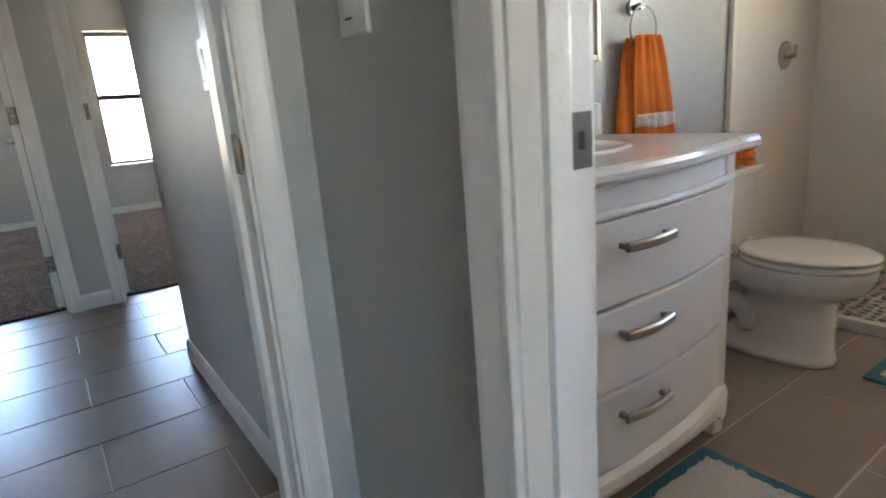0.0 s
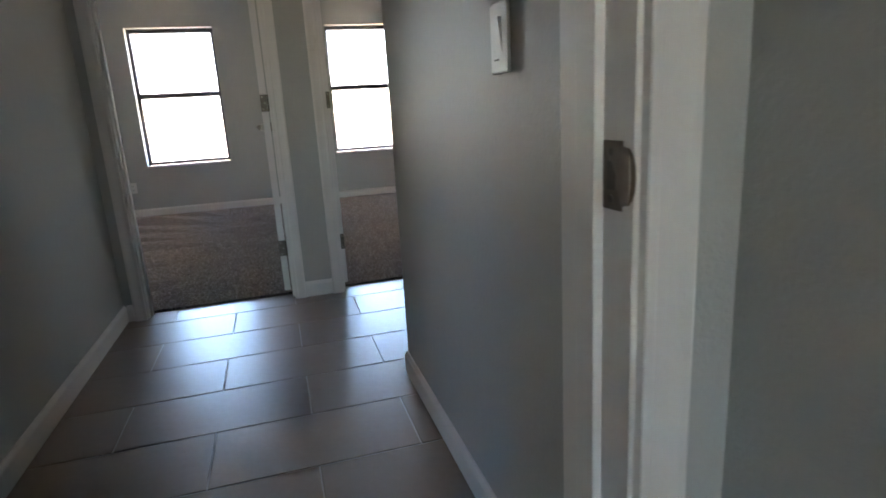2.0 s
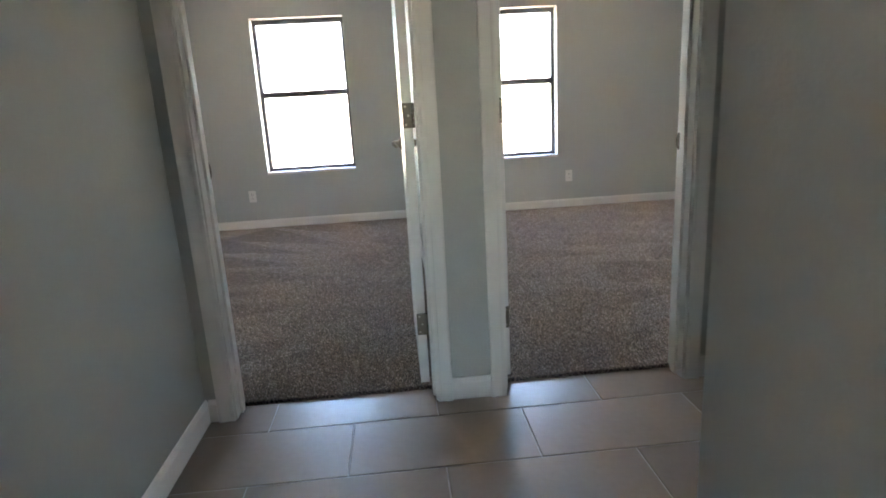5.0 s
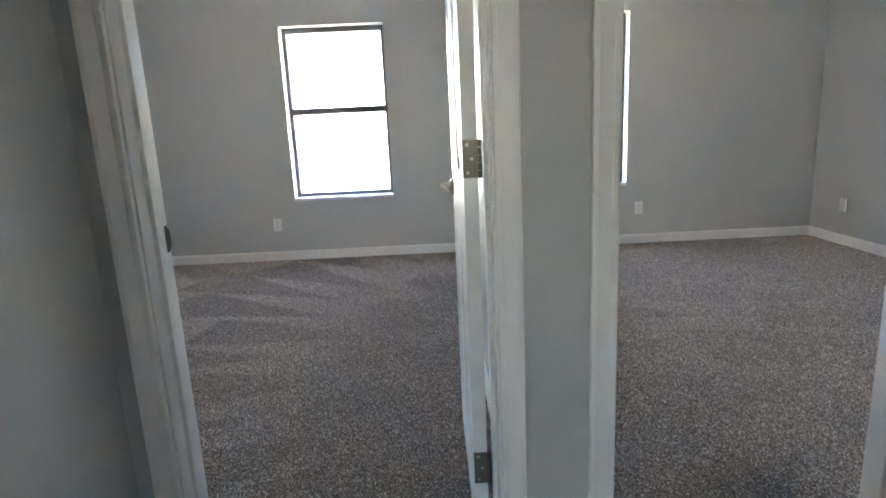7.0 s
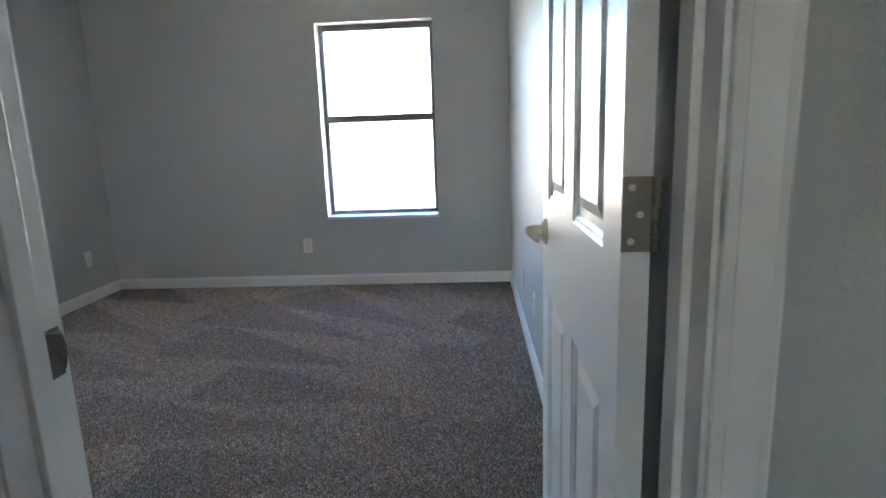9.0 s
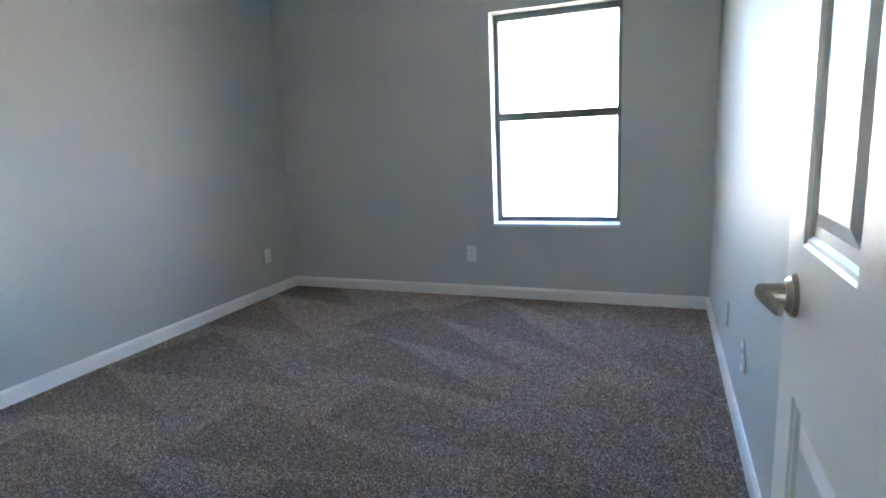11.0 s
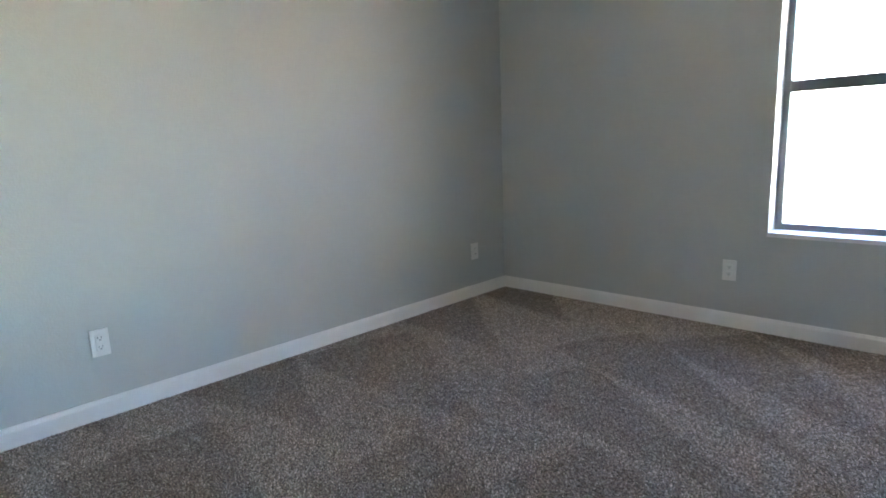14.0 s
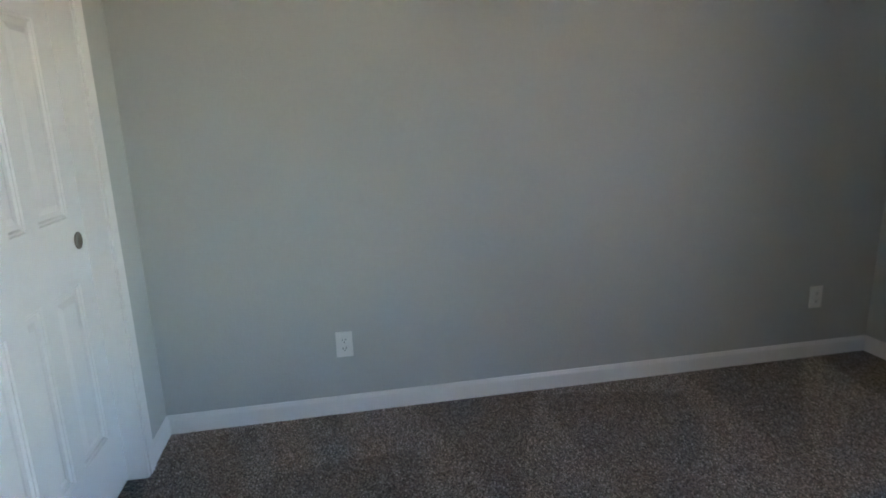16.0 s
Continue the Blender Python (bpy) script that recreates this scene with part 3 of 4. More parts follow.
baseboard(base_1, (HALL_L + 0.013, Y_HALL), (D1[0] - 0.065, Y_HALL), (0, -1))
baseboard(base_1, (D1[1] + 0.064, Y_HALL), (D2[0] - 0.064, Y_HALL), (0, -1))
baseboard(base_1, (D2[1] + 0.064, Y_HALL), (ALCOVE_R - 0.013, Y_HALL), (0, -1))
baseboard(base_1, (ALCOVE_R, 3.72), (ALCOVE_R, Y_HALL), (-1, 0))
baseboard(base_1, (HALL_R, CROSS1 + 0.02), (HALL_R, HALL_END + 0.013), (-1, 0))
baseboard(base_1, (HALL_R, HALL_END), (0.721, HALL_END), (0, 1))
baseboard(base_1, (X_D[1] + 0.064, CROSS0), (VEST_R, CROSS0), (0, -1))
baseboard(base_1, (VEST_R, B_D[1] + 0.064), (VEST_R, CROSS0 - 0.013), (-1, 0))
baseboard(base_1, (1.72, BATH_N), (2.62, BATH_N), (0, -1))

f1 = door_frame("door_frame_1", D1[1] - D1[0], DOOR_H, Y_IN - Y_HALL, pose(D1[0], Y_HALL, 0), stop_v=0.042)
strike_plate(f1, Matrix(((0, 0, 1, 0.0), (1, 0, 0, 0.094), (0, 1, 0, 0.92), (0, 0, 0, 1))), 0.003, M_STEEL)
f2 = door_frame("door_frame_2", D2[1] - D2[0], DOOR_H, Y_IN - Y_HALL, pose(D2[0], Y_HALL, 0), stop_v=0.042)
strike_plate(f2, Matrix(((0, 0, -1, D2[1] - D2[0]), (1, 0, 0, 0.094), (0, 1, 0, 0.92), (0, 0, 0, 1))), 0.003, M_STEEL)
f3 = door_frame("door_frame_3", X_D[1] - X_D[0], DOOR_H, CROSS1 - CROSS0, pose(X_D[0], CROSS0, 0), stop_v=0.045, casing=0.050)
strike_plate(f3, Matrix(((0, 0, -1, X_D[1] - X_D[0]), (-1, 0, 0, 0.0285), (0, 1, 0, 0.910), (0, 0, 0, 1))), 0.019, M_DARKMETAL)
# the bathroom's frame lies across x: local x -> +y, local y -> +x is a mirror, so it is turned instead
f4 = door_frame("door_frame_4", B_D[1] - B_D[0], DOOR_H, BATH0 - VEST_R, Matrix.Translation((BATH0, B_D[0], 0)) @ Matrix.Rotation(radians(90), 4, 'Z'), stop_v=0.042)
sp = part("strike_plate", boxed(B_D[1] - B_D[0] - 0.002, B_D[1] - B_D[0] - 0.0004, 0.002, 0.034, 0.884, 0.943, 0.0006), M_STEEL, f4, "worn nickel strike plate")
part("latch_hole", boxed(B_D[1] - B_D[0] - 0.0026, B_D[1] - B_D[0] - 0.0019, 0.014, 0.023, 0.904, 0.923), M_HOLE, sp, "dark latch hole")

# closet casing and its two sliding leaves
fc = holder("closet_frame", "white flat casing round the closet opening", "door frame", kind="structure")
for u, w in ((CL[0], -1), (CL[1], 1)):
    part("casing", boxed(u, u + w * 0.062, Y_CLOSET + 0.0015, Y_CLOSET + 0.017, 0.004, DOOR_H + 0.06, 0.002), M_TRIM, fc)
    part("jamb", boxed(u, u - w * 0.018, Y_CLOSET - 0.101, Y_CLOSET + 0.012, 0.004, DOOR_H, 0.0015), M_TRIM, fc)
part("head_casing", boxed(CL[0], CL[1], Y_CLOSET + 0.0015, Y_CLOSET + 0.017, DOOR_H - 0.002, DOOR_H + 0.06, 0.002), M_TRIM, fc)
part("track", boxed(CL[0] + 0.018, CL[1] - 0.018, Y_CLOSET - 0.095, Y_CLOSET - 0.005, DOOR_H - 0.03, DOOR_H - 0.004, 0.001), M_TRIM, fc)


def sliding_leaf(at, label, pull_at):
    w, h, t = 0.64, 1.965, 0.034
    d = holder("closet_door", label, "door", "closet doors", at=at)
    part("leaf", panel_slab(w, h, t, six_panels(w, h, 0.10, 0.07)), M_DOOR, d)
    bm = bmesh.new()
    lathe(bm, [(0.028, t + 0.0005), (0.028, t + 0.003), (0.024, t + 0.0035), (0.021, t + 0.001), (0.008, t - 0.0004)], 28)
    q = part("finger_pull", bm, M_DARKMETAL, d, "round bronze-toned finger pull", smooth=True)
    q.data.transform(Matrix.Translation((pull_at, 0, 0.915)) @ Matrix.Translation((0, t, 0)) @ Matrix.Rotation(radians(-90), 4, 'X') @ Matrix.Translation((0, 0, -t)))
    return d


sliding_leaf(pose(CL[0] + 0.019, Y_CLOSET - 0.092, 0.022), "white six-panel sliding closet door, shut", 0.062)
sliding_leaf(pose(CL[1] - 0.02 - 0.64, Y_CLOSET - 0.05, 0.022), "white six-panel sliding closet door in the front track", 0.578)


# ---------------------------------------------------------------- hinged doors
def hinged_door(name, width, pin, turn, mirrored, label, group):
    """Local: hinge edge at x = 0, leaf along +x, thickness 0..0.035 along y; the pin is the origin."""
    d = holder(name, label, "door", group, at=pose(pin[0], pin[1], 0.018, 0, 0, turn))
    t = 0.035
    y0, y1 = (0.0, t) if not mirrored else (-t, 0.0)
    leaf = part("leaf", panel_slab(width, 2.008, t, six_panels(width, 2.008)), M_DOOR, d)
    leaf.data.transform(Matrix.Translation((0.003, y0, 0)))
    lever_handle(d, width - 0.06, 0.92, y0, -1)
    lever_handle(d, width - 0.06, 0.92, y1, 1)
    part("latch", boxed(width + 0.003, width + 0.0045, (y0 + y1) / 2 - 0.0125, (y0 + y1) / 2 + 0.0125, 0.893, 0.947, 0.0003), M_STEEL, d)
    for z in (0.25, 1.052, 1.83):
        if mirrored:
            m = Matrix(((0, 1, 0, 0.003), (1, 0, 0, -0.036), (0, 0, 1, z), (0, 0, 0, 1)))
        else:
            m = Matrix(((0, 1, 0, 0.003), (-1, 0, 0, 0.036), (0, 0, 1, z), (0, 0, 0, 1)))
        hinge(d, m)
    return d


hinged_door("door_1", 0.722, (D1[1] - 0.018, Y_IN + 0.008), 90.2, False, "white six-panel door, open against the bedroom wall", "bedroom doors")
hinged_door("door_2", 0.71, (D2[0] + 0.004, Y_IN + 0.008), 91.0, True, "white six-panel door, open beside the bedroom wall", "bedroom doors")


# ---------------------------------------------------------------- windows
def window(name, x0, x1):
    w = holder(name, "bronze aluminium single-hung window with a white sill", "window", kind="structure")
    y, d = Y_FAR + 0.115, 0.05
    z0, z1, zm = WIN_Z0 + 0.012, WIN_Z1, 1.313
    part("window_sill", boxed(x0 - 0.004, x1 + 0.004, Y_FAR - 0.012, Y_FAR + 0.115, WIN_Z0 - 0.012, WIN_Z0 + 0.011, 0.003), M_SILL, w, "white marble sill")
    b = 0.034
    part("side_frame", boxed(x0, x0 + b, y, y + d, z0, z1, 0.002), M_BRONZE, w)
    part("side_frame", boxed(x1 - b, x1, y, y + d, z0, z1, 0.002), M_BRONZE, w)
    part("head_frame", boxed(x0 + b, x1 - b, y, y + d, z1 - 0.045, z1, 0.002), M_BRONZE, w)
    part("bottom_frame", boxed(x0 + b, x1 - b, y, y + d, z0, z0 + 0.035, 0.002), M_BRONZE, w)
    part("meeting_rail", boxed(x0 + b, x1 - b, y - 0.012, y + d - 0.014, zm - 0.029, zm + 0.029, 0.003), M_BRONZE, w)
    part("sash_lock", boxed((x0 + x1) / 2 - 0.03, (x0 + x1) / 2 + 0.03, y - 0.02, y - 0.012, zm + 0.004, zm + 0.02, 0.003), M_BRONZE, w)
    for a, c in ((z0 + 0.035, zm - 0.029), (zm + 0.029, z1 - 0.045)):
        p = part("pane", boxed(x0 + b, x1 - b, y + 0.024, y + 0.028, a, c), M_GLASS, w, "clear glass pane")
        p.visible_shadow = False
    return w


window("window_1", *WIN1)
window("window_2", *WIN2)
# eave over the window wall
eave = holder("roof_eave", "stucco soffit and fascia of the roof", "roof", kind="structure")
part("soffit", boxed(XL - 0.8, XR2 + 0.8, Y_FAR + WALL_T, Y_FAR + 0.85, 2.44, 2.5), M_STUCCO, eave)
part("fascia", boxed(XL - 0.8, XR2 + 0.8, Y_FAR + 0.85, Y_FAR + 0.89, 2.36, 2.56, 0.004), M_TRIM, eave)


# ---------------------------------------------------------------- plates
def outlet(at, label="white duplex outlet on the wall", name="wall_outlet", blank=False):
    """Local: plate in the x-z plane, standing out towards -y."""
    o = holder(name, label, "outlet", "wall outlets", at=at)
    part("cover_plate", boxed(-0.036, 0.036, -0.006, 0.0, -0.0585, 0.0585, 0.003), M_WALL if blank else M_PLATE, o)
    if blank:
        part("jack", boxed(-0.008, 0.008, -0.0085, -0.0055, -0.012, 0.006, 0.001), M_PLATE, o)
        part("jack_opening", boxed(-0.005, 0.005, -0.0092, -0.0083, -0.010, -0.004), M_HOLE, o)
    else:
        for s in (-1, 1):
            r = part("receptacle", boxed(-0.0165, 0.0165, -0.0085, -0.0055, s * 0.0195 - 0.0145, s * 0.0195 + 0.0145, 0.002), M_PLATE, o)
            for u in (-0.0065, 0.0065):
                part("slot", boxed(u - 0.0012, u + 0.0012, -0.0092, -0.0083, s * 0.0195 - 0.001, s * 0.0195 + 0.007), M_HOLE, r)
            part("slot", boxed(-0.0022, 0.0022, -0.0092, -0.0083, s * 0.0195 - 0.009, s * 0.0195 - 0.0045), M_HOLE, r)
        part("screw", tube(bmesh.new(), (0, -0.006, 0), (0, -0.0068, 0), 0.003, seg=10), M_PLATE, o)
    return o


outlet(pose(-1.327, Y_FAR - 0.0015, 0.338))
outlet(pose(XL + 0.0015, 7.923, 0.339, 0, 0, 90))
outlet(pose(XL + 0.0015, 5.551, 0.338, 0, 0, 90))
outlet(pose(XR1 - 0.0015, 6.565, 0.338, 0, 0, -90))
outlet(pose(XR1 - 0.0015, 7.14, 0.332, 0, 0, -90), "painted-over grey phone jack plate low on the wall", "jack_plate", True)
outlet(pose(1.925, Y_FAR - 0.0015, 0.339))
outlet(pose(XR2 - 0.0015, 7.858, 0.345, 0, 0, -90))


def light_switch(at, label):
    s = holder("light_switch", label, "light switch", "light switches", at=at)
    part("cover_plate", boxed(-0.038, 0.038, -0.008, 0.0, -0.0585, 0.0585, 0.004), M_PLATE, s)
    bm = bmesh.new()
    box(bm, -0.0165, 0.0165, -0.0115, -0.0075, -0.033, 0.033, 0.002)
    for v in bm.verts:
        v.co.y -= 0.004 * (v.co.z / 0.033) if v.co.y < -0.009 else 0
    part("rocker", bm, M_PLATE, s, "white rocker paddle")
    part("rocker_gap", boxed(-0.009, 0.009, -0.0129, -0.0118, -0.0375, -0.0355), M_HOLE, s)
    return s


light_switch(pose(HALL_R - 0.0015, 2.214, 1.091, 0, 0, -90), "white rocker light switch on the hall wall")
light_switch(pose(VEST_R - 0.0015, 1.475, 1.112, 0, 0, -90), "white rocker light switch on the grey wall")


# ---------------------------------------------------------------- bathroom
def bow(x):
    """Depth of the vanity's bowed front at x, measured from its two corners."""
    s = (x - 0.80) / 0.865
    return 0.055 * 4 * s * (1 - s)


def bow_board(x0, x1, z0, z1, y_front, thick, n=18, bevel=0.003):
    """A board that follows the bow from x0 to x1."""
    rings = []
    for k in range(n + 1):
        x = x0 + (x1 - x0) * k / n
        yf = y_front - bow(x)
        rings.append([(x, yf + bevel, z0), (x, yf, z0 + bevel), (x, yf, z1 - bevel), (x, yf + bevel, z1), (x, yf + thick, z1), (x, yf + thick, z0)])
    return loft(bmesh.new(), rings)


vanity = holder("vanity_cabinet", "white bow-front bathroom vanity with three drawers", "vanity")
VF = 1.545
rings = []
for k in range(25):
    x = 0.80 + 0.865 * k / 24
    rings.append([(x, VF - bow(x) + 0.012, 0.14), (x, VF - bow(x) + 0.012, 0.79), (x, BATH_N - 0.015, 0.79), (x, BATH_N - 0.015, 0.14)])
part("body", loft(bmesh.new(), rings), M_LACQUER, vanity)
for x in (0.80, 1.62):
    part("corner_post", boxed(x, x + 0.045, VF - 0.016, VF + 0.035, 0.0, 0.788, 0.004), M_LACQUER, vanity)
    part("back_leg", boxed(x, x + 0.045, BATH_N - 0.07, BATH_N - 0.016, 0.0, 0.16, 0.003), M_LACQUER, vanity)
part("frieze", bow_board(0.846, 1.619, 0.735, 0.785, VF - 0.004, 0.02), M_LACQUER, vanity)
# bead under the frieze
rings = []
for k in range(25):
    x = 0.80 + 0.865 * k / 24
    yf = VF - bow(x) - 0.006
    rings.append([(x, yf + 0.012 * math.cos(a), 0.727 + 0.010 * math.sin(a)) for a in [2 * math.pi * i / 10 for i in range(10)]])
part("bead", loft(bmesh.new(), rings), M_LACQUER, vanity, smooth=True)
# skirt with a curved lower edge
rings = []
for k in range(29):
    x = 0.795 + 0.875 * k / 28
    yf = VF - bow(x) - 0.022
    s = abs(2 * (x - 1.2325) / 0.865)
    low = 0.062 + 0.045 * (1 - min(1, s) ** 2) if s < 0.93 else 0.045
    rings.append([(x, yf, low), (x, yf - 0.004, 0.118), (x, yf + 0.002, 0.137), (x, yf + 0.016, 0.150), (x, yf + 0.05, 0.150), (x, yf + 0.05, low)])
part("skirt", loft(bmesh.new(), rings), M_LACQUER, vanity)
for z0, z1 in ((0.158, 0.338), (0.347, 0.527), (0.536, 0.714)):
    d = part("drawer", bow_board(0.853, 1.613, z0, z1, VF - 0.012, 0.022), M_LACQUER, vanity)
    zc = z0 + 0.70 * (z1 - z0)
    bm = bmesh.new()
    rr = []
    for k in range(13):
        s = k / 12
        x = 1.138 + 0.158 * s
        yh = VF - 0.012 - bow(x) - 0.022 - 0.008 * math.sin(math.pi * s)
        rr.append([(x, yh - 0.007, zc - 0.006), (x, yh - 0.007, zc + 0.006), (x, yh - 0.004, zc + 0.010), (x, yh + 0.004, zc + 0.010), (x, yh + 0.004, zc - 0.010), (x, yh - 0.004, zc - 0.010)])
    loft(bm, rr)
    for x in (1.146, 1.288):
        yf = VF - 0.012 - bow(x)
        box(bm, x - 0.006, x + 0.006, yf - 0.022, yf + 0.001, zc - 0.006, zc + 0.006, 0.001)
    part("handle", bm, M_NICKEL, d, "brushed nickel bar pull")

top = holder("countertop", "polished cream marble vanity top with a set-in basin", "countertop")
rings = []
for k in range(31):
    x = 0.785 + 0.965 * k / 30
    yf = VF - 0.036 - bow(min(max(x, 0.80), 1.665))
    rings.append([(x, yf + 0.004, 0.792), (x, yf, 0.798), (x, yf, 0.810), (x, yf + 0.005, 0.820), (x, yf + 0.014, 0.825), (x, BATH_N - 0.002, 0.825), (x, BATH_N - 0.002, 0.792)])
part("slab", loft(bmesh.new(), rings), M_MARBLE, top)
part("basin_rim", lathe(bmesh.new(), [(0.205, 0.8255), (0.205, 0.829), (0.198, 0.834), (0.188, 0.834), (0.178, 0.829), (0.13, 0.8262)], 40, 1.15, 0.82, (1.25, 1.77)), M_PORCELAIN, top, "cream basin rim", smooth=True)
fau = holder("faucet", "chrome single-post basin faucet", "faucet")
bm = tube(bmesh.new(), (1.25, 1.99, 0.8255), (1.25, 1.99, 0.93), 0.016, 0.013)
part("spout_post", bm, M_NICKEL, fau)
part("spout", tube(bmesh.new(), (1.25, 1.99, 0.925), (1.25, 1.87, 0.945), 0.011, 0.010), M_NICKEL, fau)
cup = lathe(bmesh.new(), [(0.030, 0.8255), (0.034, 0.83), (0.034, 0.92), (0.031, 0.925), (0.012, 0.926)], 24, 1, 1, (1.70, 2.02))
thing("soap_dish_box", cup, M_PORCELAIN, "small white ceramic cup beside the basin", "cup", smooth=True)

mir = holder("wall_mirror", "framed mirror over the vanity", "mirror")
part("glass", boxed(0.86, 1.78, BATH_N - 0.012, BATH_N - 0.006, 1.075, 2.0), M_MIRROR, mir, "silvered mirror glass")
for x0, x1, z0, z1 in ((0.83, 0.86, 1.055, 2.03), (1.78, 1.80, 1.055, 2.03), (0.86, 1.78, 1.055, 1.075), (0.86, 1.78, 2.0, 2.03)):
    part("frame_rail", boxed(x0, x1, BATH_N - 0.024, BATH_N - 0.002, z0, z1, 0.004), M_GILT, mir)

ring = holder("towel_ring", "nickel towel ring on the grey wall", "towel ring")
RX, RZ = 2.01, 1.224
bm = tube(bmesh.new(), (RX - 0.03, BATH_N - 0.001, RZ), (RX - 0.03, BATH_N - 0.012, RZ), 0.026, 0.022, 24)
tube(bm, (RX - 0.03, BATH_N - 0.012, RZ), (RX - 0.03, BATH_N - 0.05, RZ), 0.010, 0.012)
part("wall_mount", bm, M_NICKEL, ring)
bm = bmesh.new()
rr = []
for k in range(33):
    a = 2 * math.pi * k / 32
    c = Vector((RX + 0.010 + 0.072 * math.sin(a) - 0.03, BATH_N - 0.048, RZ - 0.070 + 0.072 * math.cos(a)))
    o = Vector((math.sin(a), 0, math.cos(a)))
    rr.append([c + 0.0042 * (math.cos(b) * o + math.sin(b) * Vector((0, 1, 0))) for b in [2 * math.pi * i / 8 for i in range(8)]])
loft(bm, rr, cap=False)
part("ring", bm, M_NICKEL, ring, smooth=True)

# towel: two hanging leaves with folds, over the ring
towel = holder("hand_towel", "orange terry hand towel with a printed band, hanging from the ring", "towel")


def cloth(z0, z1, w_top, w_bot, y, ph, x_top, x_bot, n=26, mrows=16, thick=0.007):
    bm = bmesh.new()
    grids = []
    for side in (0, 1):
        g = []
        for j in range(mrows + 1):
            s = j / mrows
            z = z1 + (z0 - z1) * s
            w = w_top + (w_bot - w_top) * s ** 0.6
            row = []
            for i in range(n + 1):
                u = i / n
                amp = 0.012 * (0.5 + 0.5 * s)
                yy = y + amp * math.sin(u * 11 + ph + 0.7 * s) + 0.005 * math.sin(u * 23 + 2 * ph)
                row.append(bm.verts.new((RX + (u - 0.5) * w + x_top + (x_bot - x_top) * s, yy + (thick if side else 0), z + 0.006 * math.sin(u * 7 + ph) * s)))
            g.append(row)
        grids.append(g)
    for g in grids:
        for j in range(mrows):
            for i in range(n):
                bm.faces.new((g[j][i], g[j][i + 1], g[j + 1][i + 1], g[j + 1][i]))
    a, b = grids
    for j in range(mrows):
        for i in (0, n):
            bm.faces.new((a[j][i], a[j + 1][i], b[j + 1][i], b[j][i]))
    for i in range(n):
        for j in (0, mrows):
            bm.faces.new((a[j][i], a[j][i + 1], b[j][i + 1], b[j][i]))
    return bm


part("front_fold", cloth(0.79, 1.13, 0.105, 0.205, BATH_N - 0.074, 0.4, -0.030, 0.022), M_ORANGE, towel, smooth=True)
part("back_fold", cloth(0.80, 1.125, 0.10, 0.19, BATH_N - 0.040, 1.7, -0.040, -0.052), M_ORANGE, towel, smooth=True)
bm = cloth(0.825, 0.872, 0.196, 0.200, BATH_N - 0.080, 0.87, 0.012, 0.018, mrows=4, thick=0.003)
part("printed_band", bm, M_BAND, towel, "pale band with a faded pattern", smooth=True)


# ---------------------------------------------------------------- toilet
def ellipse(cx, cy, rx, ry_f, ry_b, z, n=36):
    """Egg-shaped ring: ry_f towards -y, ry_b towards +y."""
    r = []
    for k in range(n):
        a = 2 * math.pi * k / n
        r.append((cx + rx * math.cos(a), cy + (ry_b if math.sin(a) > 0 else ry_f) * math.sin(a), z))
    return r


toilet = holder("toilet", "white two-piece china toilet with the lid down", "toilet", at=Matrix.Diagonal((1, 1, 0.965, 1)))
TX, TY = 2.28, 1.615
part("pedestal", loft(bmesh.new(), [ellipse(TX, TY + 0.03, fx, ff, fb, z) for fx, ff, fb, z in (
    (0.110, 0.168, 0.285, 0.0), (0.110, 0.168, 0.285, 0.022), (0.104, 0.163, 0.278, 0.034), (0.100, 0.159, 0.21, 0.05), (0.098, 0.156, 0.165, 0.11), (0.098, 0.156, 0.145, 0.19),
    (0.100, 0.158, 0.145, 0.228), (0.110, 0.172, 0.16, 0.246), (0.140, 0.212, 0.175, 0.264), (0.161, 0.243, 0.183, 0.292), (0.168, 0.256, 0.185, 0.33), (0.168, 0.258, 0.185, 0.358), (0.162, 0.250, 0.18, 0.365))]),
    M_PORCELAIN, toilet, "china bowl and pedestal", smooth=True)
for sx in (-1, 1):
    rr = []
    for k in range(18):
        s = k / 17
        a0 = -0.6 + 4.0 * s
        cy, cz = TY + 0.205 - 0.085 * math.cos(a0), 0.135 + 0.075 * math.sin(a0) - 0.05 * s
        r = 0.042 if 0 < k < 17 else 0.02
        rr.append([(TX + sx * 0.068 + 0.042 * math.cos(a), cy - r * math.sin(a) * math.cos(a0), cz + r * math.sin(a) * math.sin(a0)) for a in [2 * math.pi * i / 14 for i in range(14)]])
    part("trapway", loft(bmesh.new(), rr), M_PORCELAIN, toilet, "moulded trapway", smooth=True)
part("deck", boxed(TX - 0.13, TX + 0.13, TY + 0.14, BATH_N - 0.06, 0.28, 0.366, 0.02), M_PORCELAIN, toilet)
part("seat", loft(bmesh.new(), [ellipse(TX, TY, 0.174 + g, 0.231 + g, 0.185 + g, z) for g, z in ((0, 0.367), (0.006, 0.373), (0.004, 0.383), (-0.002, 0.3865))]), M_PORCELAIN, toilet, "white seat", smooth=True)
part("lid", loft(bmesh.new(), [ellipse(TX, TY, fx, ff, fb, z) for fx, ff, fb, z in (
    (0.170, 0.227, 0.185, 0.3925), (0.179, 0.236, 0.189, 0.396), (0.177, 0.234, 0.188, 0.403), (0.16, 0.216, 0.175, 0.4095), (0.10, 0.145, 0.12, 0.4135), (0.03, 0.04, 0.04, 0.415))]), M_PORCELAIN, toilet, "white closed lid", smooth=True)
for s in (-1, 1):
    part("seat_hinge", boxed(TX + s * 0.075 - 0.02, TX + s * 0.075 + 0.02, TY + 0.19, TY + 0.22, 0.366, 0.398, 0.006), M_PORCELAIN, toilet)
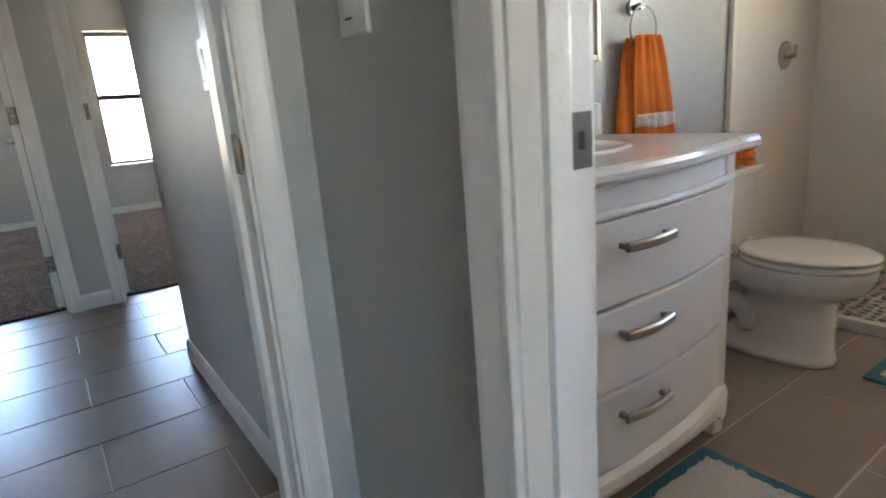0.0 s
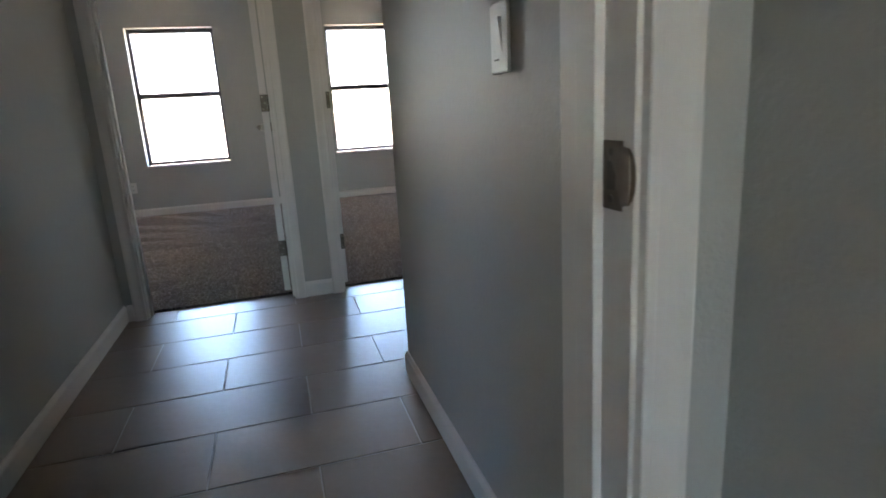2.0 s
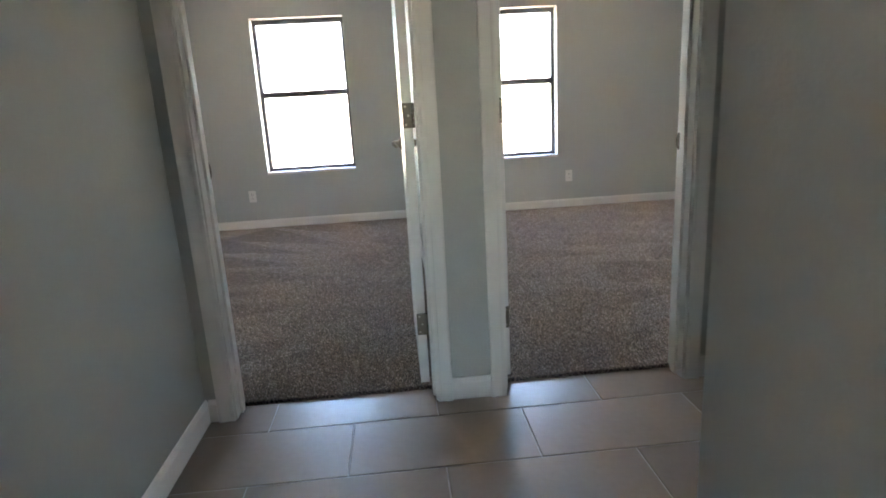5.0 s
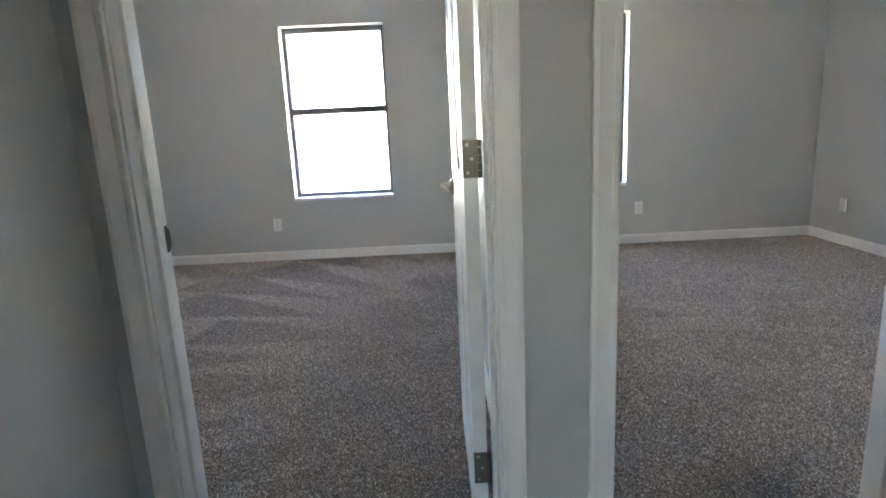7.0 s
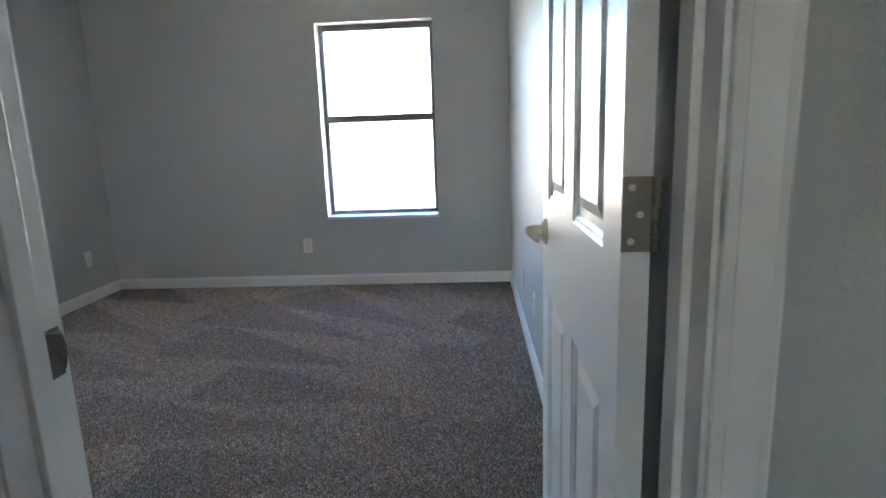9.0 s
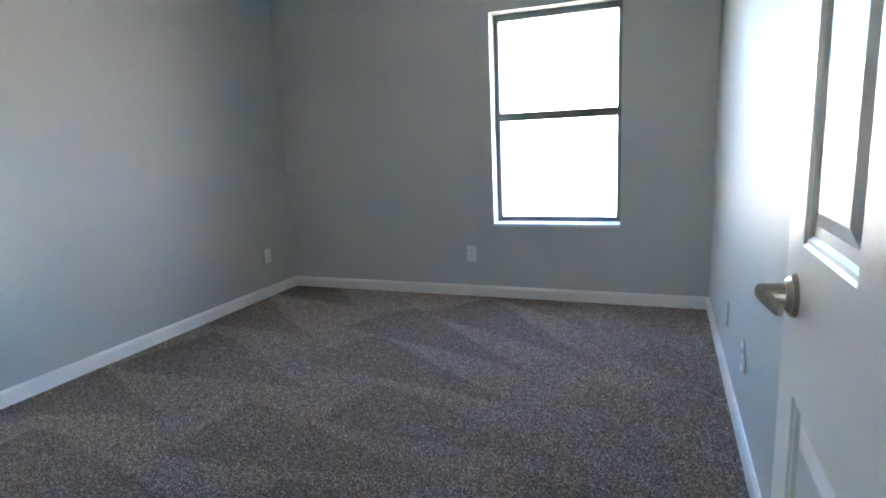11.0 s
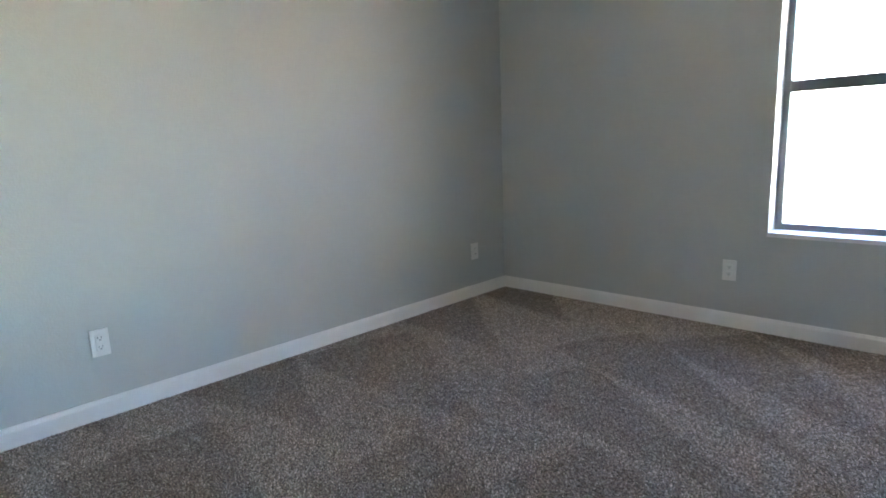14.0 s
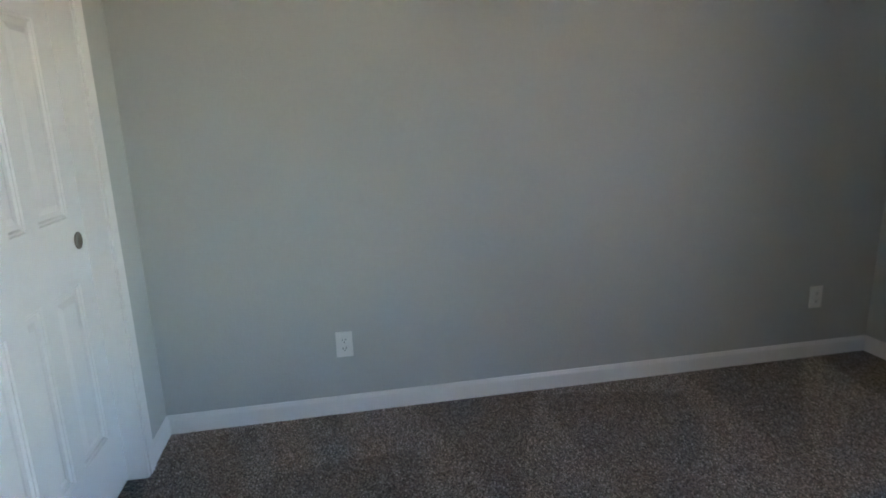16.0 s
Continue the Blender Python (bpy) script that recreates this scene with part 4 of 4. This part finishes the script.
part("tank", loft(bmesh.new(), [[(TX + sx * w, y, z) for sx, y in ((-1, 1.865), (1, 1.865), (1, 2.062), (-1, 2.062))] for w, z in ((0.185, 0.366), (0.19, 0.385), (0.208, 0.632))]), M_PORCELAIN, toilet, "china tank")
part("tank_lid", boxed(TX - 0.222, TX + 0.222, 1.85, 2.068, 0.6325, 0.667, 0.01), M_PORCELAIN, toilet)
bm = tube(bmesh.new(), (TX - 0.15, 1.862, 0.585), (TX - 0.15, 1.845, 0.585), 0.012)
box(bm, TX - 0.15, TX - 0.08, 1.838, 1.847, 0.577, 0.591, 0.003)
part("flush_lever", bm, M_NICKEL, toilet, "chrome flush lever")
bm = bmesh.new()
for k in range(3):
    box(bm, TX + 0.125 + 0.004 * k, TX + 0.195 - 0.003 * k, 1.87, 1.95, 0.6445 + 0.026 * k, 0.6695 + 0.026 * k, 0.010)
thing("orange_washcloth", bm, M_ORANGE, "folded orange washcloth on the toilet tank", "washcloth", smooth=True)


# ---------------------------------------------------------------- mats and shower
def bath_mat(cx, cy, w, d, turn, label):
    h = holder("bath_mat", label, "bath mat", "bath mats", at=pose(cx, cy, 0.0015, 0, 0, turn))
    rnd = random.Random(int(cx * 100))
    b = 0.035
    for u0, u1, v0, v1 in ((-w / 2, w / 2, -d / 2, -d / 2 + b), (-w / 2, w / 2, d / 2 - b, d / 2), (-w / 2, -w / 2 + b, -d / 2 + b, d / 2 - b), (w / 2 - b, w / 2, -d / 2 + b, d / 2 - b)):
        part("border", boxed(u0, u1, v0, v1, 0, 0.012, 0.004), M_TEAL, h, "teal terry border")
    bm = bmesh.new()
    nx, ny = 60, 40
    g = [[bm.verts.new((-w / 2 + b + (w - 2 * b) * i / nx, -d / 2 + b + (d - 2 * b) * j / ny, 0.011 + rnd.random() * 0.009)) for i in range(nx + 1)] for j in range(ny + 1)]
    for j in range(ny):
        for i in range(nx):
            bm.faces.new((g[j][i], g[j][i + 1], g[j + 1][i + 1], g[j + 1][i]))
    part("shag_top", bm, M_CREAM, h, "cream shag pile", smooth=True)
    return h


bath_mat(1.227, 1.263, 0.62, 0.50, 0, "cream shag bath mat with a teal border, before the vanity")
bath_mat(2.54, 1.16, 0.60, 0.45, 0, "cream shag bath mat with a teal border, before the shower")

CURB = 2.62
shower = holder("shower", "white shower stall with a pebble floor", "shower", kind="structure")
part("curb", boxed(CURB, CURB + 0.035, 0.55, BATH_N - 0.03, 0, 0.048, 0.004), M_SURROUND, shower, "white marble curb")
part("surround_north", boxed(CURB, BATH_E - 0.016, BATH_N - 0.016, BATH_N - 0.002, 0.0, 2.42, 0.003), M_SURROUND, shower)
part("surround_east", boxed(BATH_E - 0.016, BATH_E - 0.002, 1.02, BATH_N - 0.002, 0.0, 2.42, 0.003), M_SURROUND, shower)
part("surround_edge", boxed(CURB - 0.012, CURB + 0.03, BATH_N - 0.028, BATH_N - 0.002, 0.09, 2.42, 0.005), M_SURROUND, shower)
part("pan", boxed(CURB + 0.035, BATH_E - 0.017, 0.55, BATH_N - 0.017, -0.001, 0.042), M_GROUT, shower)
vx = 3.07
bm = tube(bmesh.new(), (vx, BATH_N - 0.016, 1.05), (vx, BATH_N - 0.021, 1.05), 0.062, 0.060, 28)
tube(bm, (vx, BATH_N - 0.022, 1.05), (vx, BATH_N - 0.058, 1.05), 0.018, 0.014)
box(bm, vx - 0.008, vx + 0.008, BATH_N - 0.066, BATH_N - 0.052, 1.035, 1.09, 0.003)
part("shower_valve", bm, M_NICKEL, shower, "nickel shower valve with a lever")
rnd = random.Random(4)
pm = bmesh.new()
bmesh.ops.create_icosphere(pm, subdivisions=1, radius=1)
pebble_mesh = finish("pebble", pm, M_PEBBLE, True)
for i in range(18):
    for j in range(16):
        x = CURB + 0.055 + i * 0.04 + (j % 2) * 0.02 + rnd.uniform(-0.006, 0.006)
        y = BATH_N - 0.245 - j * 0.04 + rnd.uniform(-0.006, 0.006)
        if x > BATH_E - 0.04:
            continue
        p = new("pebble", pebble_mesh)
        p.parent = shower
        p.matrix_basis = pose(x, y, 0.044, 0, 0, rnd.uniform(0, 180)) @ Matrix.Diagonal((rnd.uniform(0.015, 0.021), rnd.uniform(0.012, 0.016), 0.008, 1))


# ---------------------------------------------------------------- floor tiles, piece by piece
ROW, LEN, X0, Y0, GAP = 0.309, 0.612, -0.085, 2.759, 0.0045
tile_cache = {}


def tile_mesh(w, d):
    key = (round(w, 3), round(d, 3))
    if key not in tile_cache:
        bm = bmesh.new()
        c, t = 0.0022, 0.004
        lo = [(0, 0), (w, 0), (w, d), (0, d)]
        up = [(c, c), (w - c, c), (w - c, d - c), (c, d - c)]
        a = [bm.verts.new((x, y, -0.0014)) for x, y in lo]
        m = [bm.verts.new((x, y, t - c * 0.5)) for x, y in lo]
        b = [bm.verts.new((x, y, t)) for x, y in up]
        for k in range(4):
            bm.faces.new((a[k], a[(k + 1) % 4], m[(k + 1) % 4], m[k]))
            bm.faces.new((m[k], m[(k + 1) % 4], b[(k + 1) % 4], b[k]))
        bm.faces.new(b)
        tile_cache[key] = finish("tile", bm, M_TILE)
    return tile_cache[key]


def lay_tiles(x0, x1, y0, y1, skip=None):
    j = math.floor((y0 - Y0) / ROW)
    while Y0 + j * ROW < y1:
        a, b = max(y0, Y0 + j * ROW + GAP / 2), min(y1, Y0 + (j + 1) * ROW - GAP / 2)
        shift = 0.0 if j % 2 == 0 else LEN / 2
        i = math.floor((x0 - X0 - shift) / LEN)
        while X0 + shift + i * LEN < x1:
            u, v = max(x0, X0 + shift + i * LEN + GAP / 2), min(x1, X0 + shift + (i + 1) * LEN - GAP / 2)
            hidden = skip and u > skip[0] and (b < skip[1])
            if v - u > 0.015 and b - a > 0.015 and not hidden:
                p = new("tile", tile_mesh(v - u, b - a))
                p.parent = floor
                p.matrix_basis = pose(u, a, -0.0035)
            i += 1
        j += 1


lay_tiles(HALL_L + 0.002, 1.9, -0.6, Y_IN - 0.017, (HALL_R + 0.06, HALL_END - 0.06, 2.3))
lay_tiles(VEST_R - 0.002 + GAP, BATH0, B_D[0] + 0.001, B_D[1] - 0.001)
lay_tiles(BATH0 + GAP, CURB - 0.004, 0.0, BATH_N - 0.004)
